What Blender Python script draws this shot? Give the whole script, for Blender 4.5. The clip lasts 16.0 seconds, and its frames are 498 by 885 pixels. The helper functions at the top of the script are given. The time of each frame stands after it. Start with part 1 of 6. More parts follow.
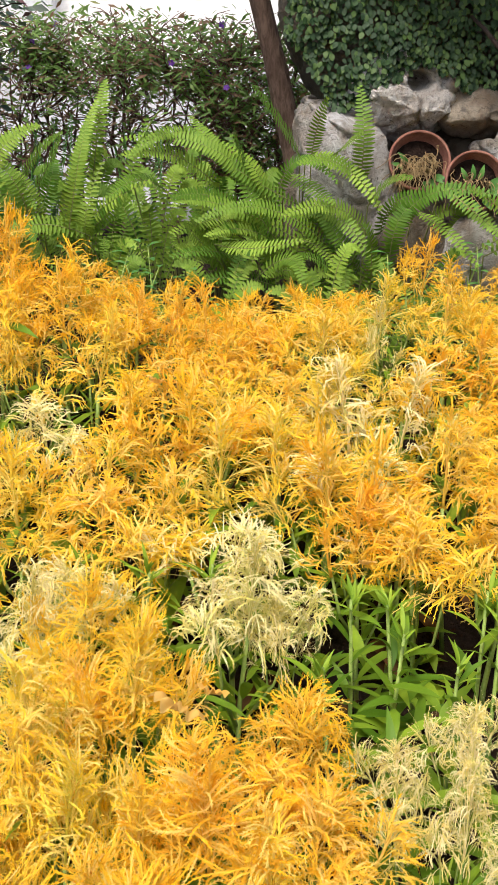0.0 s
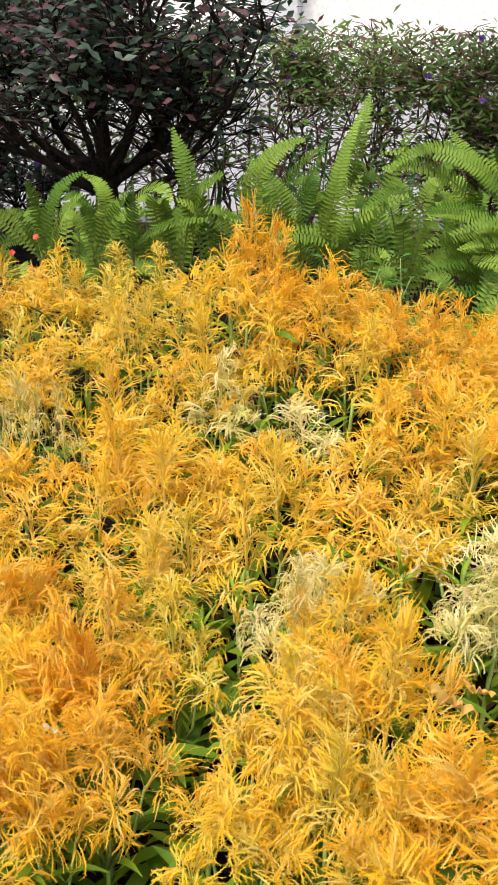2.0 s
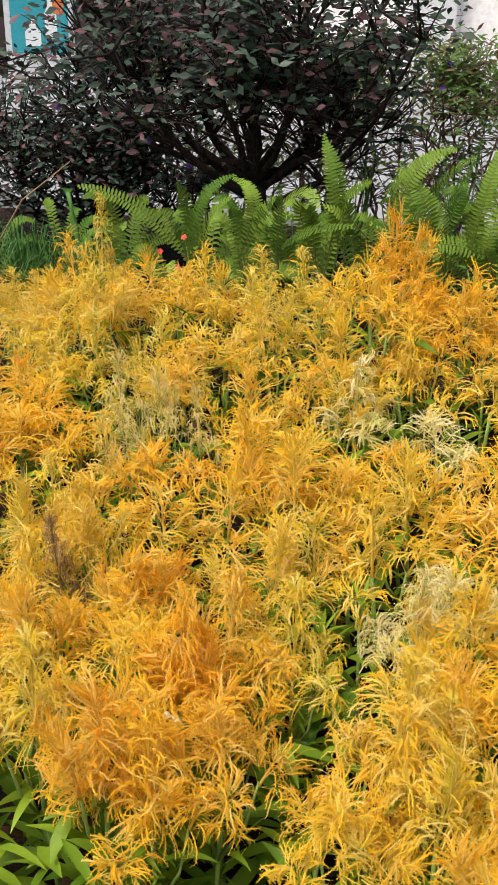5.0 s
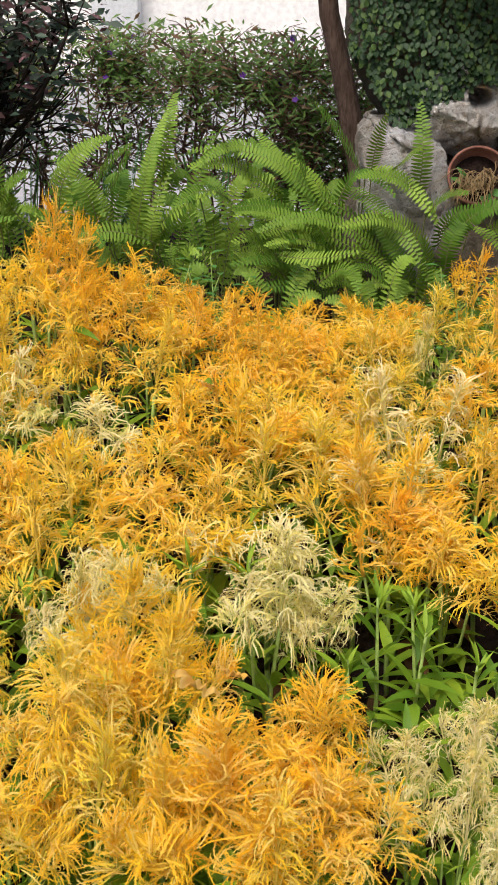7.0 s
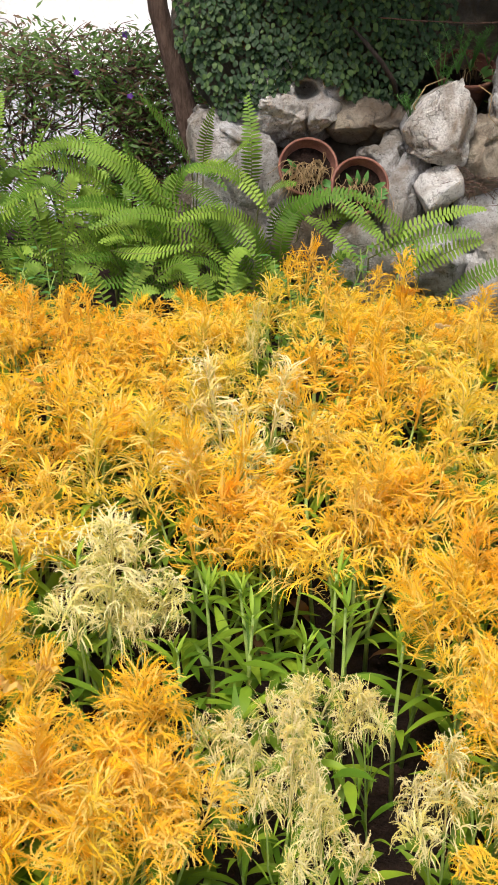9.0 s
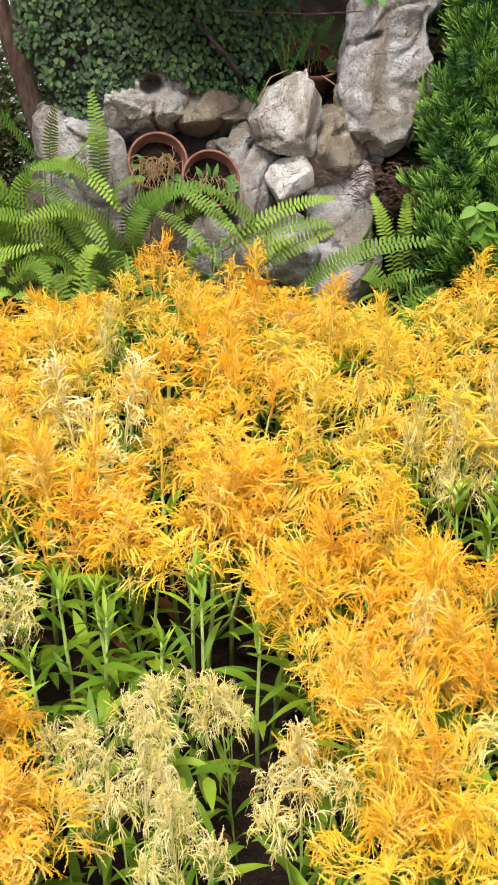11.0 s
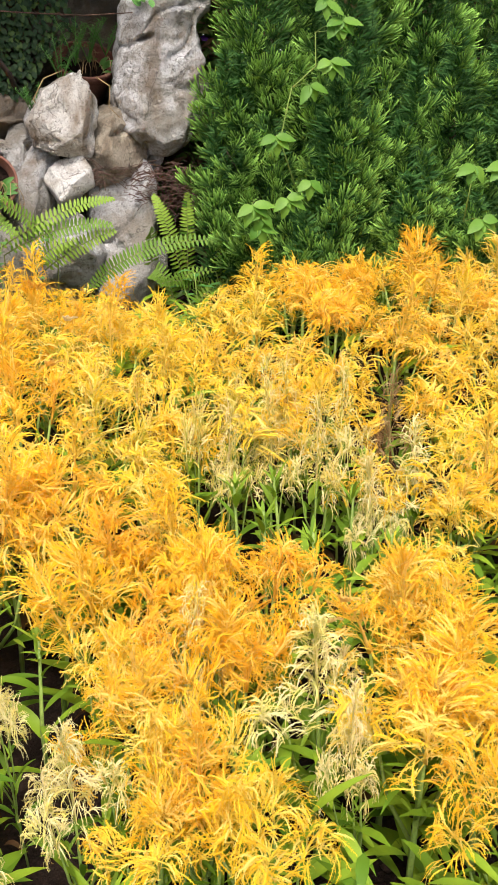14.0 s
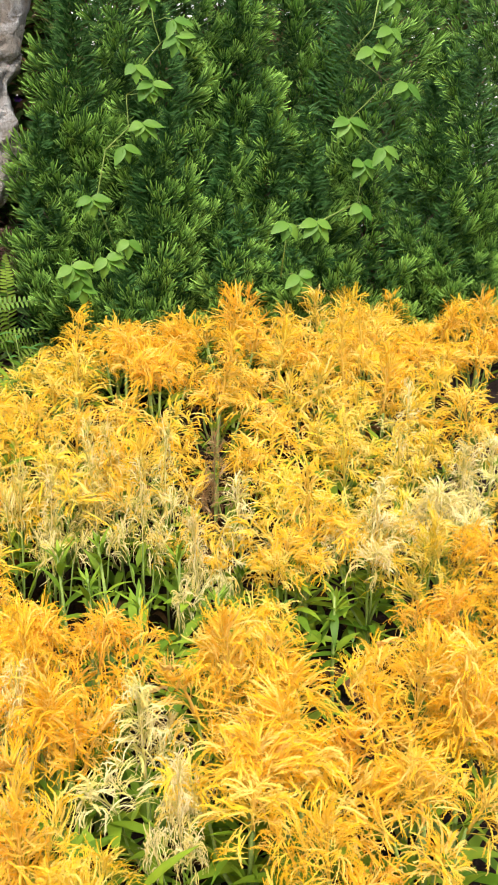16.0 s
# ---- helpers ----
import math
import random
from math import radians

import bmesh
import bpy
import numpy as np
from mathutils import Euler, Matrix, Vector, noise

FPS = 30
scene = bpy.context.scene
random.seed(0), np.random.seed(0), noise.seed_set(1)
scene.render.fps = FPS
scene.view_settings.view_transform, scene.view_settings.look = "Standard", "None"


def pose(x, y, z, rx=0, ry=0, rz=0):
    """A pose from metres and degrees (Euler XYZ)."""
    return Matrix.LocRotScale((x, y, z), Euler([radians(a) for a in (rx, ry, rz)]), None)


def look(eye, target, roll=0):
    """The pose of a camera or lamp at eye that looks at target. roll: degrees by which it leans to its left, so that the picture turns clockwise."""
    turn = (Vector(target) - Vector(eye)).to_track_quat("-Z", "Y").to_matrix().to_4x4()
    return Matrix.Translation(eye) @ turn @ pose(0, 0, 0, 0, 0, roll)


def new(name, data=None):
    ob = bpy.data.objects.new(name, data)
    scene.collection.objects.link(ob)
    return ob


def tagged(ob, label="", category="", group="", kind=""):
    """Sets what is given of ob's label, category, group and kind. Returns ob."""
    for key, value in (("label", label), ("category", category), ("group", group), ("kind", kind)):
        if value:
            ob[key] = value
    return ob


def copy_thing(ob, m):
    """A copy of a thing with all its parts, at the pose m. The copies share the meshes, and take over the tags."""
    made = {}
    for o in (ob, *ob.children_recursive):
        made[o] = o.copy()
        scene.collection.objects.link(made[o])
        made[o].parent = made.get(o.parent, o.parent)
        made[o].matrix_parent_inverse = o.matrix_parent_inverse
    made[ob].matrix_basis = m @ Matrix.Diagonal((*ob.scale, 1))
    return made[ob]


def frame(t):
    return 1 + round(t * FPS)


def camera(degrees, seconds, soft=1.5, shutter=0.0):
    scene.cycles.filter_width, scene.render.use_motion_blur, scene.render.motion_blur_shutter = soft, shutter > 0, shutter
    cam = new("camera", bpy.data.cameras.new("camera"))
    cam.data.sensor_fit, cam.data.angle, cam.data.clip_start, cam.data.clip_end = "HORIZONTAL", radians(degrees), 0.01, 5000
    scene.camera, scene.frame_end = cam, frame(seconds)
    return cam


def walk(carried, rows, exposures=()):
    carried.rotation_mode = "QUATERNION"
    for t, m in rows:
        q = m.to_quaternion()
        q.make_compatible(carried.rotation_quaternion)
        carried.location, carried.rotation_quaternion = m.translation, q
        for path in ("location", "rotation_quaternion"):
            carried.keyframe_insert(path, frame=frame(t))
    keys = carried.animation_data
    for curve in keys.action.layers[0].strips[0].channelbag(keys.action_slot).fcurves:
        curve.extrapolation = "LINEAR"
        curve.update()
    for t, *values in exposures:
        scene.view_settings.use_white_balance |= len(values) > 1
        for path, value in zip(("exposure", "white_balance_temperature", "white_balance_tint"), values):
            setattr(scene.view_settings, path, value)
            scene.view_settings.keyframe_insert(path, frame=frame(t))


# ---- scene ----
cam = camera(26.3, 16.0)
ROWS = [
    (0.00, -0.0014, 0.0007, 1.4980, 67.65, -0.03, -0.02),
    (0.50, -0.0228, -0.0378, 1.5123, 67.64, -0.14, 3.21),
    (1.00, -0.0443, -0.0737, 1.5309, 67.65, 0.48, 5.64),
    (1.50, -0.0615, -0.0957, 1.5397, 67.72, 0.92, 8.36),
    (2.00, -0.0962, -0.1122, 1.5465, 67.90, 0.74, 11.84),
    (2.50, -0.1255, -0.1262, 1.5512, 68.06, 0.55, 15.53),
    (3.00, -0.1441, -0.1349, 1.5568, 68.19, 0.47, 18.63),
    (3.20, -0.1533, -0.1380, 1.5572, 68.21, 0.26, 19.73),
    (3.70, -0.1617, -0.1427, 1.5582, 68.26, -0.05, 21.79),
    (4.25, -0.1440, -0.1416, 1.5589, 68.27, -0.07, 22.34),
    (4.80, -0.1100, -0.1360, 1.5580, 68.20, 0.05, 20.83),
    (5.30, -0.0749, -0.1287, 1.5548, 68.07, 0.08, 17.44),
    (5.50, -0.0614, -0.1255, 1.5530, 68.01, 0.06, 15.67),
    (6.00, -0.0196, -0.1165, 1.5522, 67.82, 0.41, 11.35),
    (6.50, 0.0176, -0.1121, 1.5502, 67.78, 0.07, 7.75),
    (7.00, 0.0672, -0.1158, 1.5511, 67.73, -0.23, 4.24),
    (7.50, 0.1113, -0.1204, 1.5487, 67.73, -0.24, 2.04),
    (8.00, 0.1423, -0.1223, 1.5454, 67.71, 0.03, 0.37),
    (8.50, 0.1618, -0.1265, 1.5427, 67.69, 0.06, -1.27),
    (9.00, 0.1820, -0.1294, 1.5380, 67.69, 0.17, -2.98),
    (9.50, 0.1979, -0.1274, 1.5351, 67.64, 0.20, -4.97),
    (9.70, 0.2077, -0.1249, 1.5320, 67.64, 0.40, -5.64),
    (10.40, 0.2400, -0.1182, 1.5237, 67.60, 0.79, -7.91),
    (11.10, 0.2681, -0.1171, 1.5214, 67.50, 0.82, -10.10),
    (11.80, 0.2918, -0.1235, 1.5270, 67.38, 0.89, -12.31),
    (12.00, 0.2979, -0.1266, 1.5299, 67.34, 0.95, -12.96),
    (12.50, 0.3130, -0.1327, 1.5321, 67.29, 0.81, -14.62),
    (13.00, 0.3395, -0.1476, 1.5356, 67.22, 0.81, -16.61),
    (13.50, 0.3561, -0.1584, 1.5387, 67.19, 0.77, -18.19),
    (14.00, 0.3677, -0.1757, 1.5422, 67.19, 0.29, -19.64),
    (14.50, 0.3950, -0.2089, 1.5603, 67.84, -0.20, -20.93),
    (15.00, 0.4160, -0.2359, 1.5687, 68.69, 0.04, -22.55),
    (15.50, 0.4291, -0.2238, 1.5734, 69.34, 0.17, -25.73),
    (16.00, 0.4273, -0.1871, 1.5754, 69.68, -0.04, -28.35),
]
walk(cam, [(t, pose(*row)) for t, *row in ROWS], [(0.0, 0.98), (3.0, 0.71), (6.0, 0.60), (9.0, 0.90), (12.5, 1.18), (16.0, 1.17)])

# ---- world and light: bright overcast afternoon ----
world = bpy.data.worlds.new("overcast_sky")
scene.world = world
world.use_nodes = True
wn, wl = world.node_tree.nodes, world.node_tree.links
sky = wn.new("ShaderNodeTexSky")
sky.sky_type, sky.sun_disc = "NISHITA", False
sky.sun_elevation, sky.sun_rotation = radians(62), radians(200)
sky.air_density, sky.dust_density, sky.ozone_density = 1.0, 6.0, 0.4
wn["Background"].inputs["Strength"].default_value = 0.10
wl.new(sky.outputs[0], wn["Background"].inputs["Color"])
sun_data = bpy.data.lights.new("sun", "SUN")
sun_data.energy, sun_data.angle, sun_data.color = 1.9, radians(20), (1.0, 0.96, 0.90)
sun = new("sun", sun_data)
sun.matrix_world = look((-2.2, -6.0, 12), (0, 0, 0))


# ---- materials ----
def nodes_of(name):
    m = bpy.data.materials.new(name)
    m.use_nodes = True
    t = m.node_tree
    t.nodes.clear()
    return m, t.nodes, t.links


def mixed(n, l, fac, a, b, blend="MIX"):
    x = n.new("ShaderNodeMix")
    x.data_type, x.blend_type = "RGBA", blend
    for sock, v in ((x.inputs[0], fac), (x.inputs[6], a), (x.inputs[7], b)):
        if isinstance(v, (int, float)):
            sock.default_value = v
        elif isinstance(v, tuple):
            sock.default_value = (*v, 1)
        else:
            l.new(v, sock)
    return x.outputs[2]


def ramped(n, l, value, *stops):
    r = n.new("ShaderNodeValToRGB")
    e = r.color_ramp.elements
    while len(e) < len(stops):
        e.new(0.5)
    for el, (p, c) in zip(e, stops):
        el.position = p
        el.color = (c, c, c, 1) if isinstance(c, (int, float)) else (*c, 1)
    l.new(value, r.inputs[0])
    return r.outputs[0]


def noise_of(n, l, scale, detail=4.0, rough=0.6, coord=None, distort=0.0):
    t = n.new("ShaderNodeTexNoise")
    t.inputs["Scale"].default_value, t.inputs["Detail"].default_value = scale, detail
    t.inputs["Roughness"].default_value, t.inputs["Distortion"].default_value = rough, distort
    if coord is None:
        coord = n.new("ShaderNodeNewGeometry").outputs["Position"]
    l.new(coord, t.inputs["Vector"])
    return t.outputs[0]


def bumped(n, l, height, strength, distance):
    b = n.new("ShaderNodeBump")
    b.inputs["Strength"].default_value, b.inputs["Distance"].default_value = strength, distance
    l.new(height, b.inputs["Height"])
    return b.outputs[0]


def finish(n, l, color, rough, normal=None, through_light=0.0, tint=None, spec=0.5):
    p = n.new("ShaderNodeBsdfPrincipled")
    if isinstance(color, tuple):
        p.inputs["Base Color"].default_value = (*color, 1)
    else:
        l.new(color, p.inputs["Base Color"])
    if isinstance(rough, (int, float)):
        p.inputs["Roughness"].default_value = rough
    else:
        l.new(rough, p.inputs["Roughness"])
    p.inputs["Specular IOR Level"].default_value = spec
    if normal is not None:
        l.new(normal, p.inputs["Normal"])
    out = n.new("ShaderNodeOutputMaterial")
    if through_light:
        t = n.new("ShaderNodeBsdfTranslucent")
        l.new(tint if tint is not None else color, t.inputs["Color"])
        x = n.new("ShaderNodeMixShader")
        x.inputs[0].default_value = through_light
        l.new(p.outputs[0], x.inputs[1])
        l.new(t.outputs[0], x.inputs[2])
        l.new(x.outputs[0], out.inputs[0])
    else:
        l.new(p.outputs[0], out.inputs[0])


def plume_material(name, root, tip, pale, pale_share):
    """Celosia plume: colour runs from the green-cream root of each thread to its tip, with faded threads mixed in."""
    m, n, l = nodes_of(name)
    along = n.new("ShaderNodeAttribute")
    along.attribute_name = "along"
    tone = n.new("ShaderNodeAttribute")
    tone.attribute_name = "tone"
    island = tone.outputs["Fac"]
    who = n.new("ShaderNodeObjectInfo").outputs["Random"]
    base = mixed(n, l, ramped(n, l, along.outputs["Fac"], (0.0, 0.0), (0.45, 0.75), (1.0, 1.0)), root, tip)
    faded = ramped(n, l, island, (0.0, 1.0), (pale_share, 1.0), (min(pale_share + 0.12, 1), 0.0), (1.0, 0.0))
    c = mixed(n, l, faded, base, pale)
    grain = noise_of(n, l, 34.0, 3.0)
    c = mixed(n, l, ramped(n, l, grain, (0.42, 0.0), (0.75, 0.4)), c, pale)
    hs = n.new("ShaderNodeHueSaturation")
    hue = n.new("ShaderNodeMapRange")
    hue.inputs[3].default_value, hue.inputs[4].default_value = 0.493, 0.508
    l.new(who, hue.inputs[0])
    l.new(hue.outputs[0], hs.inputs["Hue"])
    val = n.new("ShaderNodeMapRange")
    val.inputs[3].default_value, val.inputs[4].default_value = 1.03, 0.96
    l.new(island, val.inputs[0])
    l.new(val.outputs[0], hs.inputs["Value"])
    l.new(c, hs.inputs["Color"])
    finish(n, l, hs.outputs[0], 0.8, None, 0.5, None, 0.1)
    return m


def leaf_material(name, dark, light, rough=0.5, through_light=0.3, scale=30.0, third=None, spec=0.4, by_leaf=1.0):
    """Leaf: two greens by leaf and by blotch, fine relief. by_leaf: how far the leaves of one mesh differ."""
    m, n, l = nodes_of(name)
    geo = n.new("ShaderNodeNewGeometry")
    who = n.new("ShaderNodeObjectInfo").outputs["Random"]
    add = n.new("ShaderNodeMath")
    add.operation = "ADD"
    own = n.new("ShaderNodeMath")
    own.operation = "MULTIPLY"
    own.inputs[1].default_value = by_leaf
    l.new(geo.outputs["Random Per Island"], own.inputs[0])
    l.new(own.outputs[0], add.inputs[0])
    l.new(who, add.inputs[1])
    fr = n.new("ShaderNodeMath")
    fr.operation = "FRACT"
    l.new(add.outputs[0], fr.inputs[0])
    c = mixed(n, l, fr.outputs[0], dark, light)
    if third is not None:
        c = mixed(n, l, ramped(n, l, fr.outputs[0], (0.0, 0.0), (0.70, 0.0), (0.78, 1.0), (1.0, 1.0)), c, third)
    blotch = noise_of(n, l, scale, 4.0)
    c = mixed(n, l, ramped(n, l, blotch, (0.3, 0.35), (0.7, 0.0)), c, dark)
    nor = bumped(n, l, noise_of(n, l, scale * 6, 3.0), 0.35, 0.002)
    finish(n, l, c, rough, nor, through_light, None, spec)
    return m


def juniper_material(name):
    """Scale-leaved cords: inner shade coloured in as dark green, fresh green towards the tips."""
    m, n, l = nodes_of(name)
    along = n.new("ShaderNodeAttribute")
    along.attribute_name = "along"
    who = n.new("ShaderNodeObjectInfo").outputs["Random"]
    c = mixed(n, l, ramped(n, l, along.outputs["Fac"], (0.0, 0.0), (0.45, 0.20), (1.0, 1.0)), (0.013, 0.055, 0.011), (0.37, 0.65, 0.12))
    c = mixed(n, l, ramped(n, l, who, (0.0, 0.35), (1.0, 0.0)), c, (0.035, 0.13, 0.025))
    finish(n, l, c, 0.65, bumped(n, l, noise_of(n, l, 260.0, 2.0), 0.5, 0.002), 0.12, None, 0.2)
    return m


def bark_material(name, dark, light, scale=1.0):
    m, n, l = nodes_of(name)
    geo = n.new("ShaderNodeNewGeometry").outputs["Position"]
    mp = n.new("ShaderNodeMapping")
    mp.inputs["Scale"].default_value = (1, 1, 0.25)
    l.new(geo, mp.inputs["Vector"])
    a = noise_of(n, l, 60 * scale, 6.0, 0.65, mp.outputs[0], 0.6)
    b = noise_of(n, l, 7 * scale, 3.0, 0.5)
    c = mixed(n, l, ramped(n, l, a, (0.35, 0.0), (0.68, 1.0)), dark, light)
    c = mixed(n, l, ramped(n, l, b, (0.4, 0.0), (0.7, 0.5)), c, dark)
    finish(n, l, c, 0.9, bumped(n, l, a, 0.9, 0.01), spec=0.2)
    return m


def rock_material(name, pale, grey, stain):
    """Weathered limestone: pale faces, grey weathering, brown run-off, dark cracks and pits."""
    m, n, l = nodes_of(name)
    geo = n.new("ShaderNodeNewGeometry").outputs["Position"]
    big = noise_of(n, l, 4.0, 5.0, 0.6, geo, 0.4)
    mid = noise_of(n, l, 16.0, 6.0, 0.65, geo, 0.8)
    fine = noise_of(n, l, 120.0, 5.0, 0.7)
    c = mixed(n, l, ramped(n, l, big, (0.43, 0.0), (0.58, 1.0)), pale, grey)
    c = mixed(n, l, ramped(n, l, mid, (0.30, 0.85), (0.44, 0.0)), c, (0.13, 0.12, 0.11))
    worn = noise_of(n, l, 9.0, 6.0, 0.7, geo, 0.6)
    c = mixed(n, l, ramped(n, l, worn, (0.47, 0.0), (0.60, 0.7)), c, mixed(n, l, 0.5, grey, stain))
    pock = noise_of(n, l, 55.0, 3.0, 0.6, geo)
    c = mixed(n, l, ramped(n, l, pock, (0.27, 0.8), (0.36, 0.0)), c, (0.07, 0.06, 0.05))
    mp = n.new("ShaderNodeMapping")
    mp.inputs["Scale"].default_value = (1, 1, 0.3)
    mp.inputs["Location"].default_value = (3.1, 0.7, 0.2)
    l.new(geo, mp.inputs["Vector"])
    run = noise_of(n, l, 6.0, 4.0, 0.6, mp.outputs[0], 0.3)
    c = mixed(n, l, ramped(n, l, run, (0.53, 0.0), (0.66, 0.7)), c, stain)
    crack = n.new("ShaderNodeTexVoronoi")
    crack.feature = "DISTANCE_TO_EDGE"
    crack.inputs["Scale"].default_value = 3.2
    warp = n.new("ShaderNodeVectorMath")
    warp.operation = "ADD"
    wob = n.new("ShaderNodeTexNoise")
    wob.inputs["Scale"].default_value, wob.inputs["Detail"].default_value = 5.0, 5.0
    l.new(geo, wob.inputs["Vector"])
    l.new(geo, warp.inputs[0])
    l.new(wob.outputs["Color"], warp.inputs[1])
    l.new(warp.outputs[0], crack.inputs["Vector"])
    gap = n.new("ShaderNodeMath")
    gap.operation = "ADD"
    l.new(crack.outputs["Distance"], gap.inputs[0])
    l.new(ramped(n, l, noise_of(n, l, 7.0, 2.0), (0.48, 0.0), (0.6, 1.0)), gap.inputs[1])
    line = ramped(n, l, gap.outputs[0], (0.0, 0.0), (0.008, 0.2), (0.020, 1.0))
    c = mixed(n, l, line, mixed(n, l, 0.5, c, (0.08, 0.07, 0.06)), c)
    c = mixed(n, l, ramped(n, l, fine, (0.34, 0.5), (0.50, 0.0)), c, (0.13, 0.12, 0.105))
    strata = noise_of(n, l, 40.0, 6.0, 0.75, mp.outputs[0], 1.2)
    c = mixed(n, l, ramped(n, l, strata, (0.56, 0.0), (0.70, 0.4)), c, stain)
    h = n.new("ShaderNodeMath")
    h.operation = "MULTIPLY_ADD"
    l.new(mid, h.inputs[0])
    h.inputs[1].default_value = 2.0
    l.new(fine, h.inputs[2])
    b1 = bumped(n, l, h.outputs[0], 1.0, 0.018)
    b = n.new("ShaderNodeBump")
    b.inputs["Strength"].default_value, b.inputs["Distance"].default_value = 0.6, 0.01
    l.new(line, b.inputs["Height"])
    l.new(b1, b.inputs["Normal"])
    finish(n, l, c, 0.85, b.outputs[0], spec=0.3)
    return m


def plain_material(name, a, b, scale, rough=0.8, bump=0.4, depth=0.004, spec=0.3):
    m, n, l = nodes_of(name)
    big = noise_of(n, l, scale, 5.0)
    fine = noise_of(n, l, scale * 9, 4.0)
    c = mixed(n, l, ramped(n, l, big, (0.35, 0.0), (0.65, 1.0)), a, b)
    c = mixed(n, l, ramped(n, l, fine, (0.35, 0.35), (0.6, 0.0)), c, tuple(v * 0.55 for v in a))
    finish(n, l, c, rough, bumped(n, l, fine, bump, depth), spec=spec)
    return m


PLUME = {
    "orange": plume_material("plume_orange", (0.84, 0.60, 0.09), (0.93, 0.54, 0.018), (0.88, 0.66, 0.17), 0.26),
    "gold": plume_material("plume_gold", (0.80, 0.66, 0.12), (0.93, 0.57, 0.022), (0.88, 0.68, 0.19), 0.30),
    "yellow": plume_material("plume_yellow", (0.68, 0.65, 0.12), (0.91, 0.61, 0.035), (0.87, 0.71, 0.22), 0.32),
    "cream": plume_material("plume_cream", (0.58, 0.58, 0.18), (0.87, 0.73, 0.26), (0.89, 0.81, 0.48), 0.42),
    "silver": plume_material("plume_silver", (0.50, 0.52, 0.12), (0.84, 0.68, 0.17), (0.87, 0.78, 0.42), 0.40),
    "brown": plume_material("plume_brown", (0.26, 0.17, 0.08), (0.40, 0.25, 0.12), (0.55, 0.40, 0.22), 0.25),
}
M_CREST = leaf_material("crest_velvet", (0.93, 0.68, 0.20), (0.94, 0.78, 0.40), 0.85, 0.5, 60.0, (0.94, 0.84, 0.58), 0.08)
M_LEAF = leaf_material("celosia_leaf", (0.080, 0.180, 0.010), (0.31, 0.45, 0.032), 0.5, 0.35, 30.0, None, 0.3)
M_YOUNG = leaf_material("celosia_young_leaf", (0.16, 0.29, 0.02), (0.36, 0.50, 0.05), 0.5, 0.4, 30.0, None, 0.25)
M_STEM = plain_material("celosia_stem", (0.19, 0.29, 0.06), (0.30, 0.40, 0.10), 22.0, 0.5)
M_DRY = leaf_material("dry_leaf", (0.06, 0.035, 0.018), (0.17, 0.085, 0.035), 0.85, 0.1, 30.0, None, 0.1)
M_FERN = leaf_material("fern_pinna", (0.075, 0.175, 0.016), (0.30, 0.44, 0.06), 0.55, 0.30, 7.0, None, 0.22, 0.12)
M_RACHIS = plain_material("fern_rachis", (0.14, 0.17, 0.05), (0.20, 0.21, 0.07), 30.0, 0.6)
M_ASPARAGUS = leaf_material("asparagus_needle", (0.05, 0.17, 0.03), (0.11, 0.29, 0.05), 0.5, 0.25)
M_HERB = leaf_material("herb_leaf", (0.07, 0.21, 0.04), (0.14, 0.32, 0.07), 0.5, 0.3)
M_IVY = leaf_material("creeping_fig_leaf", (0.011, 0.034, 0.011), (0.034, 0.075, 0.022), 0.55, 0.08, 24.0, (0.062, 0.115, 0.024), 0.25)
M_JUNIPER = juniper_material("juniper_scale")
M_VINE = leaf_material("creeper_leaf", (0.08, 0.21, 0.02), (0.20, 0.37, 0.05), 0.5, 0.35, 30.0, None, 0.3)
M_PURPLE = leaf_material("loropetalum_leaf", (0.03, 0.055, 0.035), (0.095, 0.15, 0.10), 0.5, 0.15, 20.0, (0.17, 0.075, 0.085), 0.4)
M_HEDGE = leaf_material("tibouchina_leaf", (0.09, 0.18, 0.035), (0.25, 0.39, 0.09), 0.5, 0.36, 18.0, (0.20, 0.10, 0.06))
M_VIOLET = leaf_material("tibouchina_petal", (0.07, 0.015, 0.20), (0.15, 0.035, 0.30), 0.6, 0.25)
M_RED = leaf_material("red_petal", (0.55, 0.05, 0.02), (0.75, 0.10, 0.03), 0.5, 0.3)
M_BARK = bark_material("loropetalum_bark", (0.012, 0.009, 0.008), (0.05, 0.035, 0.03))
M_TRUNK = bark_material("trunk_bark", (0.075, 0.047, 0.036), (0.23, 0.155, 0.12))
M_TWIG = bark_material("hedge_twig", (0.09, 0.05, 0.04), (0.24, 0.145, 0.115), 2.0)
M_STRAW = plain_material("dry_straw", (0.26, 0.17, 0.08), (0.40, 0.29, 0.15), 40.0, 0.9)
M_ROCK = rock_material("limestone_pale", (0.78, 0.765, 0.745), (0.60, 0.58, 0.56), (0.24, 0.155, 0.085))
M_ROCK2 = rock_material("limestone_grey", (0.62, 0.62, 0.64), (0.35, 0.33, 0.30), (0.19, 0.13, 0.075))
# limestone with the deep shade of the recess put into its colour
M_ROCK3 = rock_material("limestone_shade_dark", (0.17, 0.14, 0.105), (0.085, 0.075, 0.058), (0.10, 0.065, 0.04))
M_ROCK4 = rock_material("limestone_brown", (0.45, 0.39, 0.31), (0.26, 0.22, 0.175), (0.17, 0.11, 0.065))
M_CLAY = plain_material("terracotta", (0.15, 0.058, 0.042), (0.28, 0.135, 0.10), 14.0, 0.85)
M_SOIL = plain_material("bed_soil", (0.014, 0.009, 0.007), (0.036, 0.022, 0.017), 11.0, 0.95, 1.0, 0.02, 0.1)
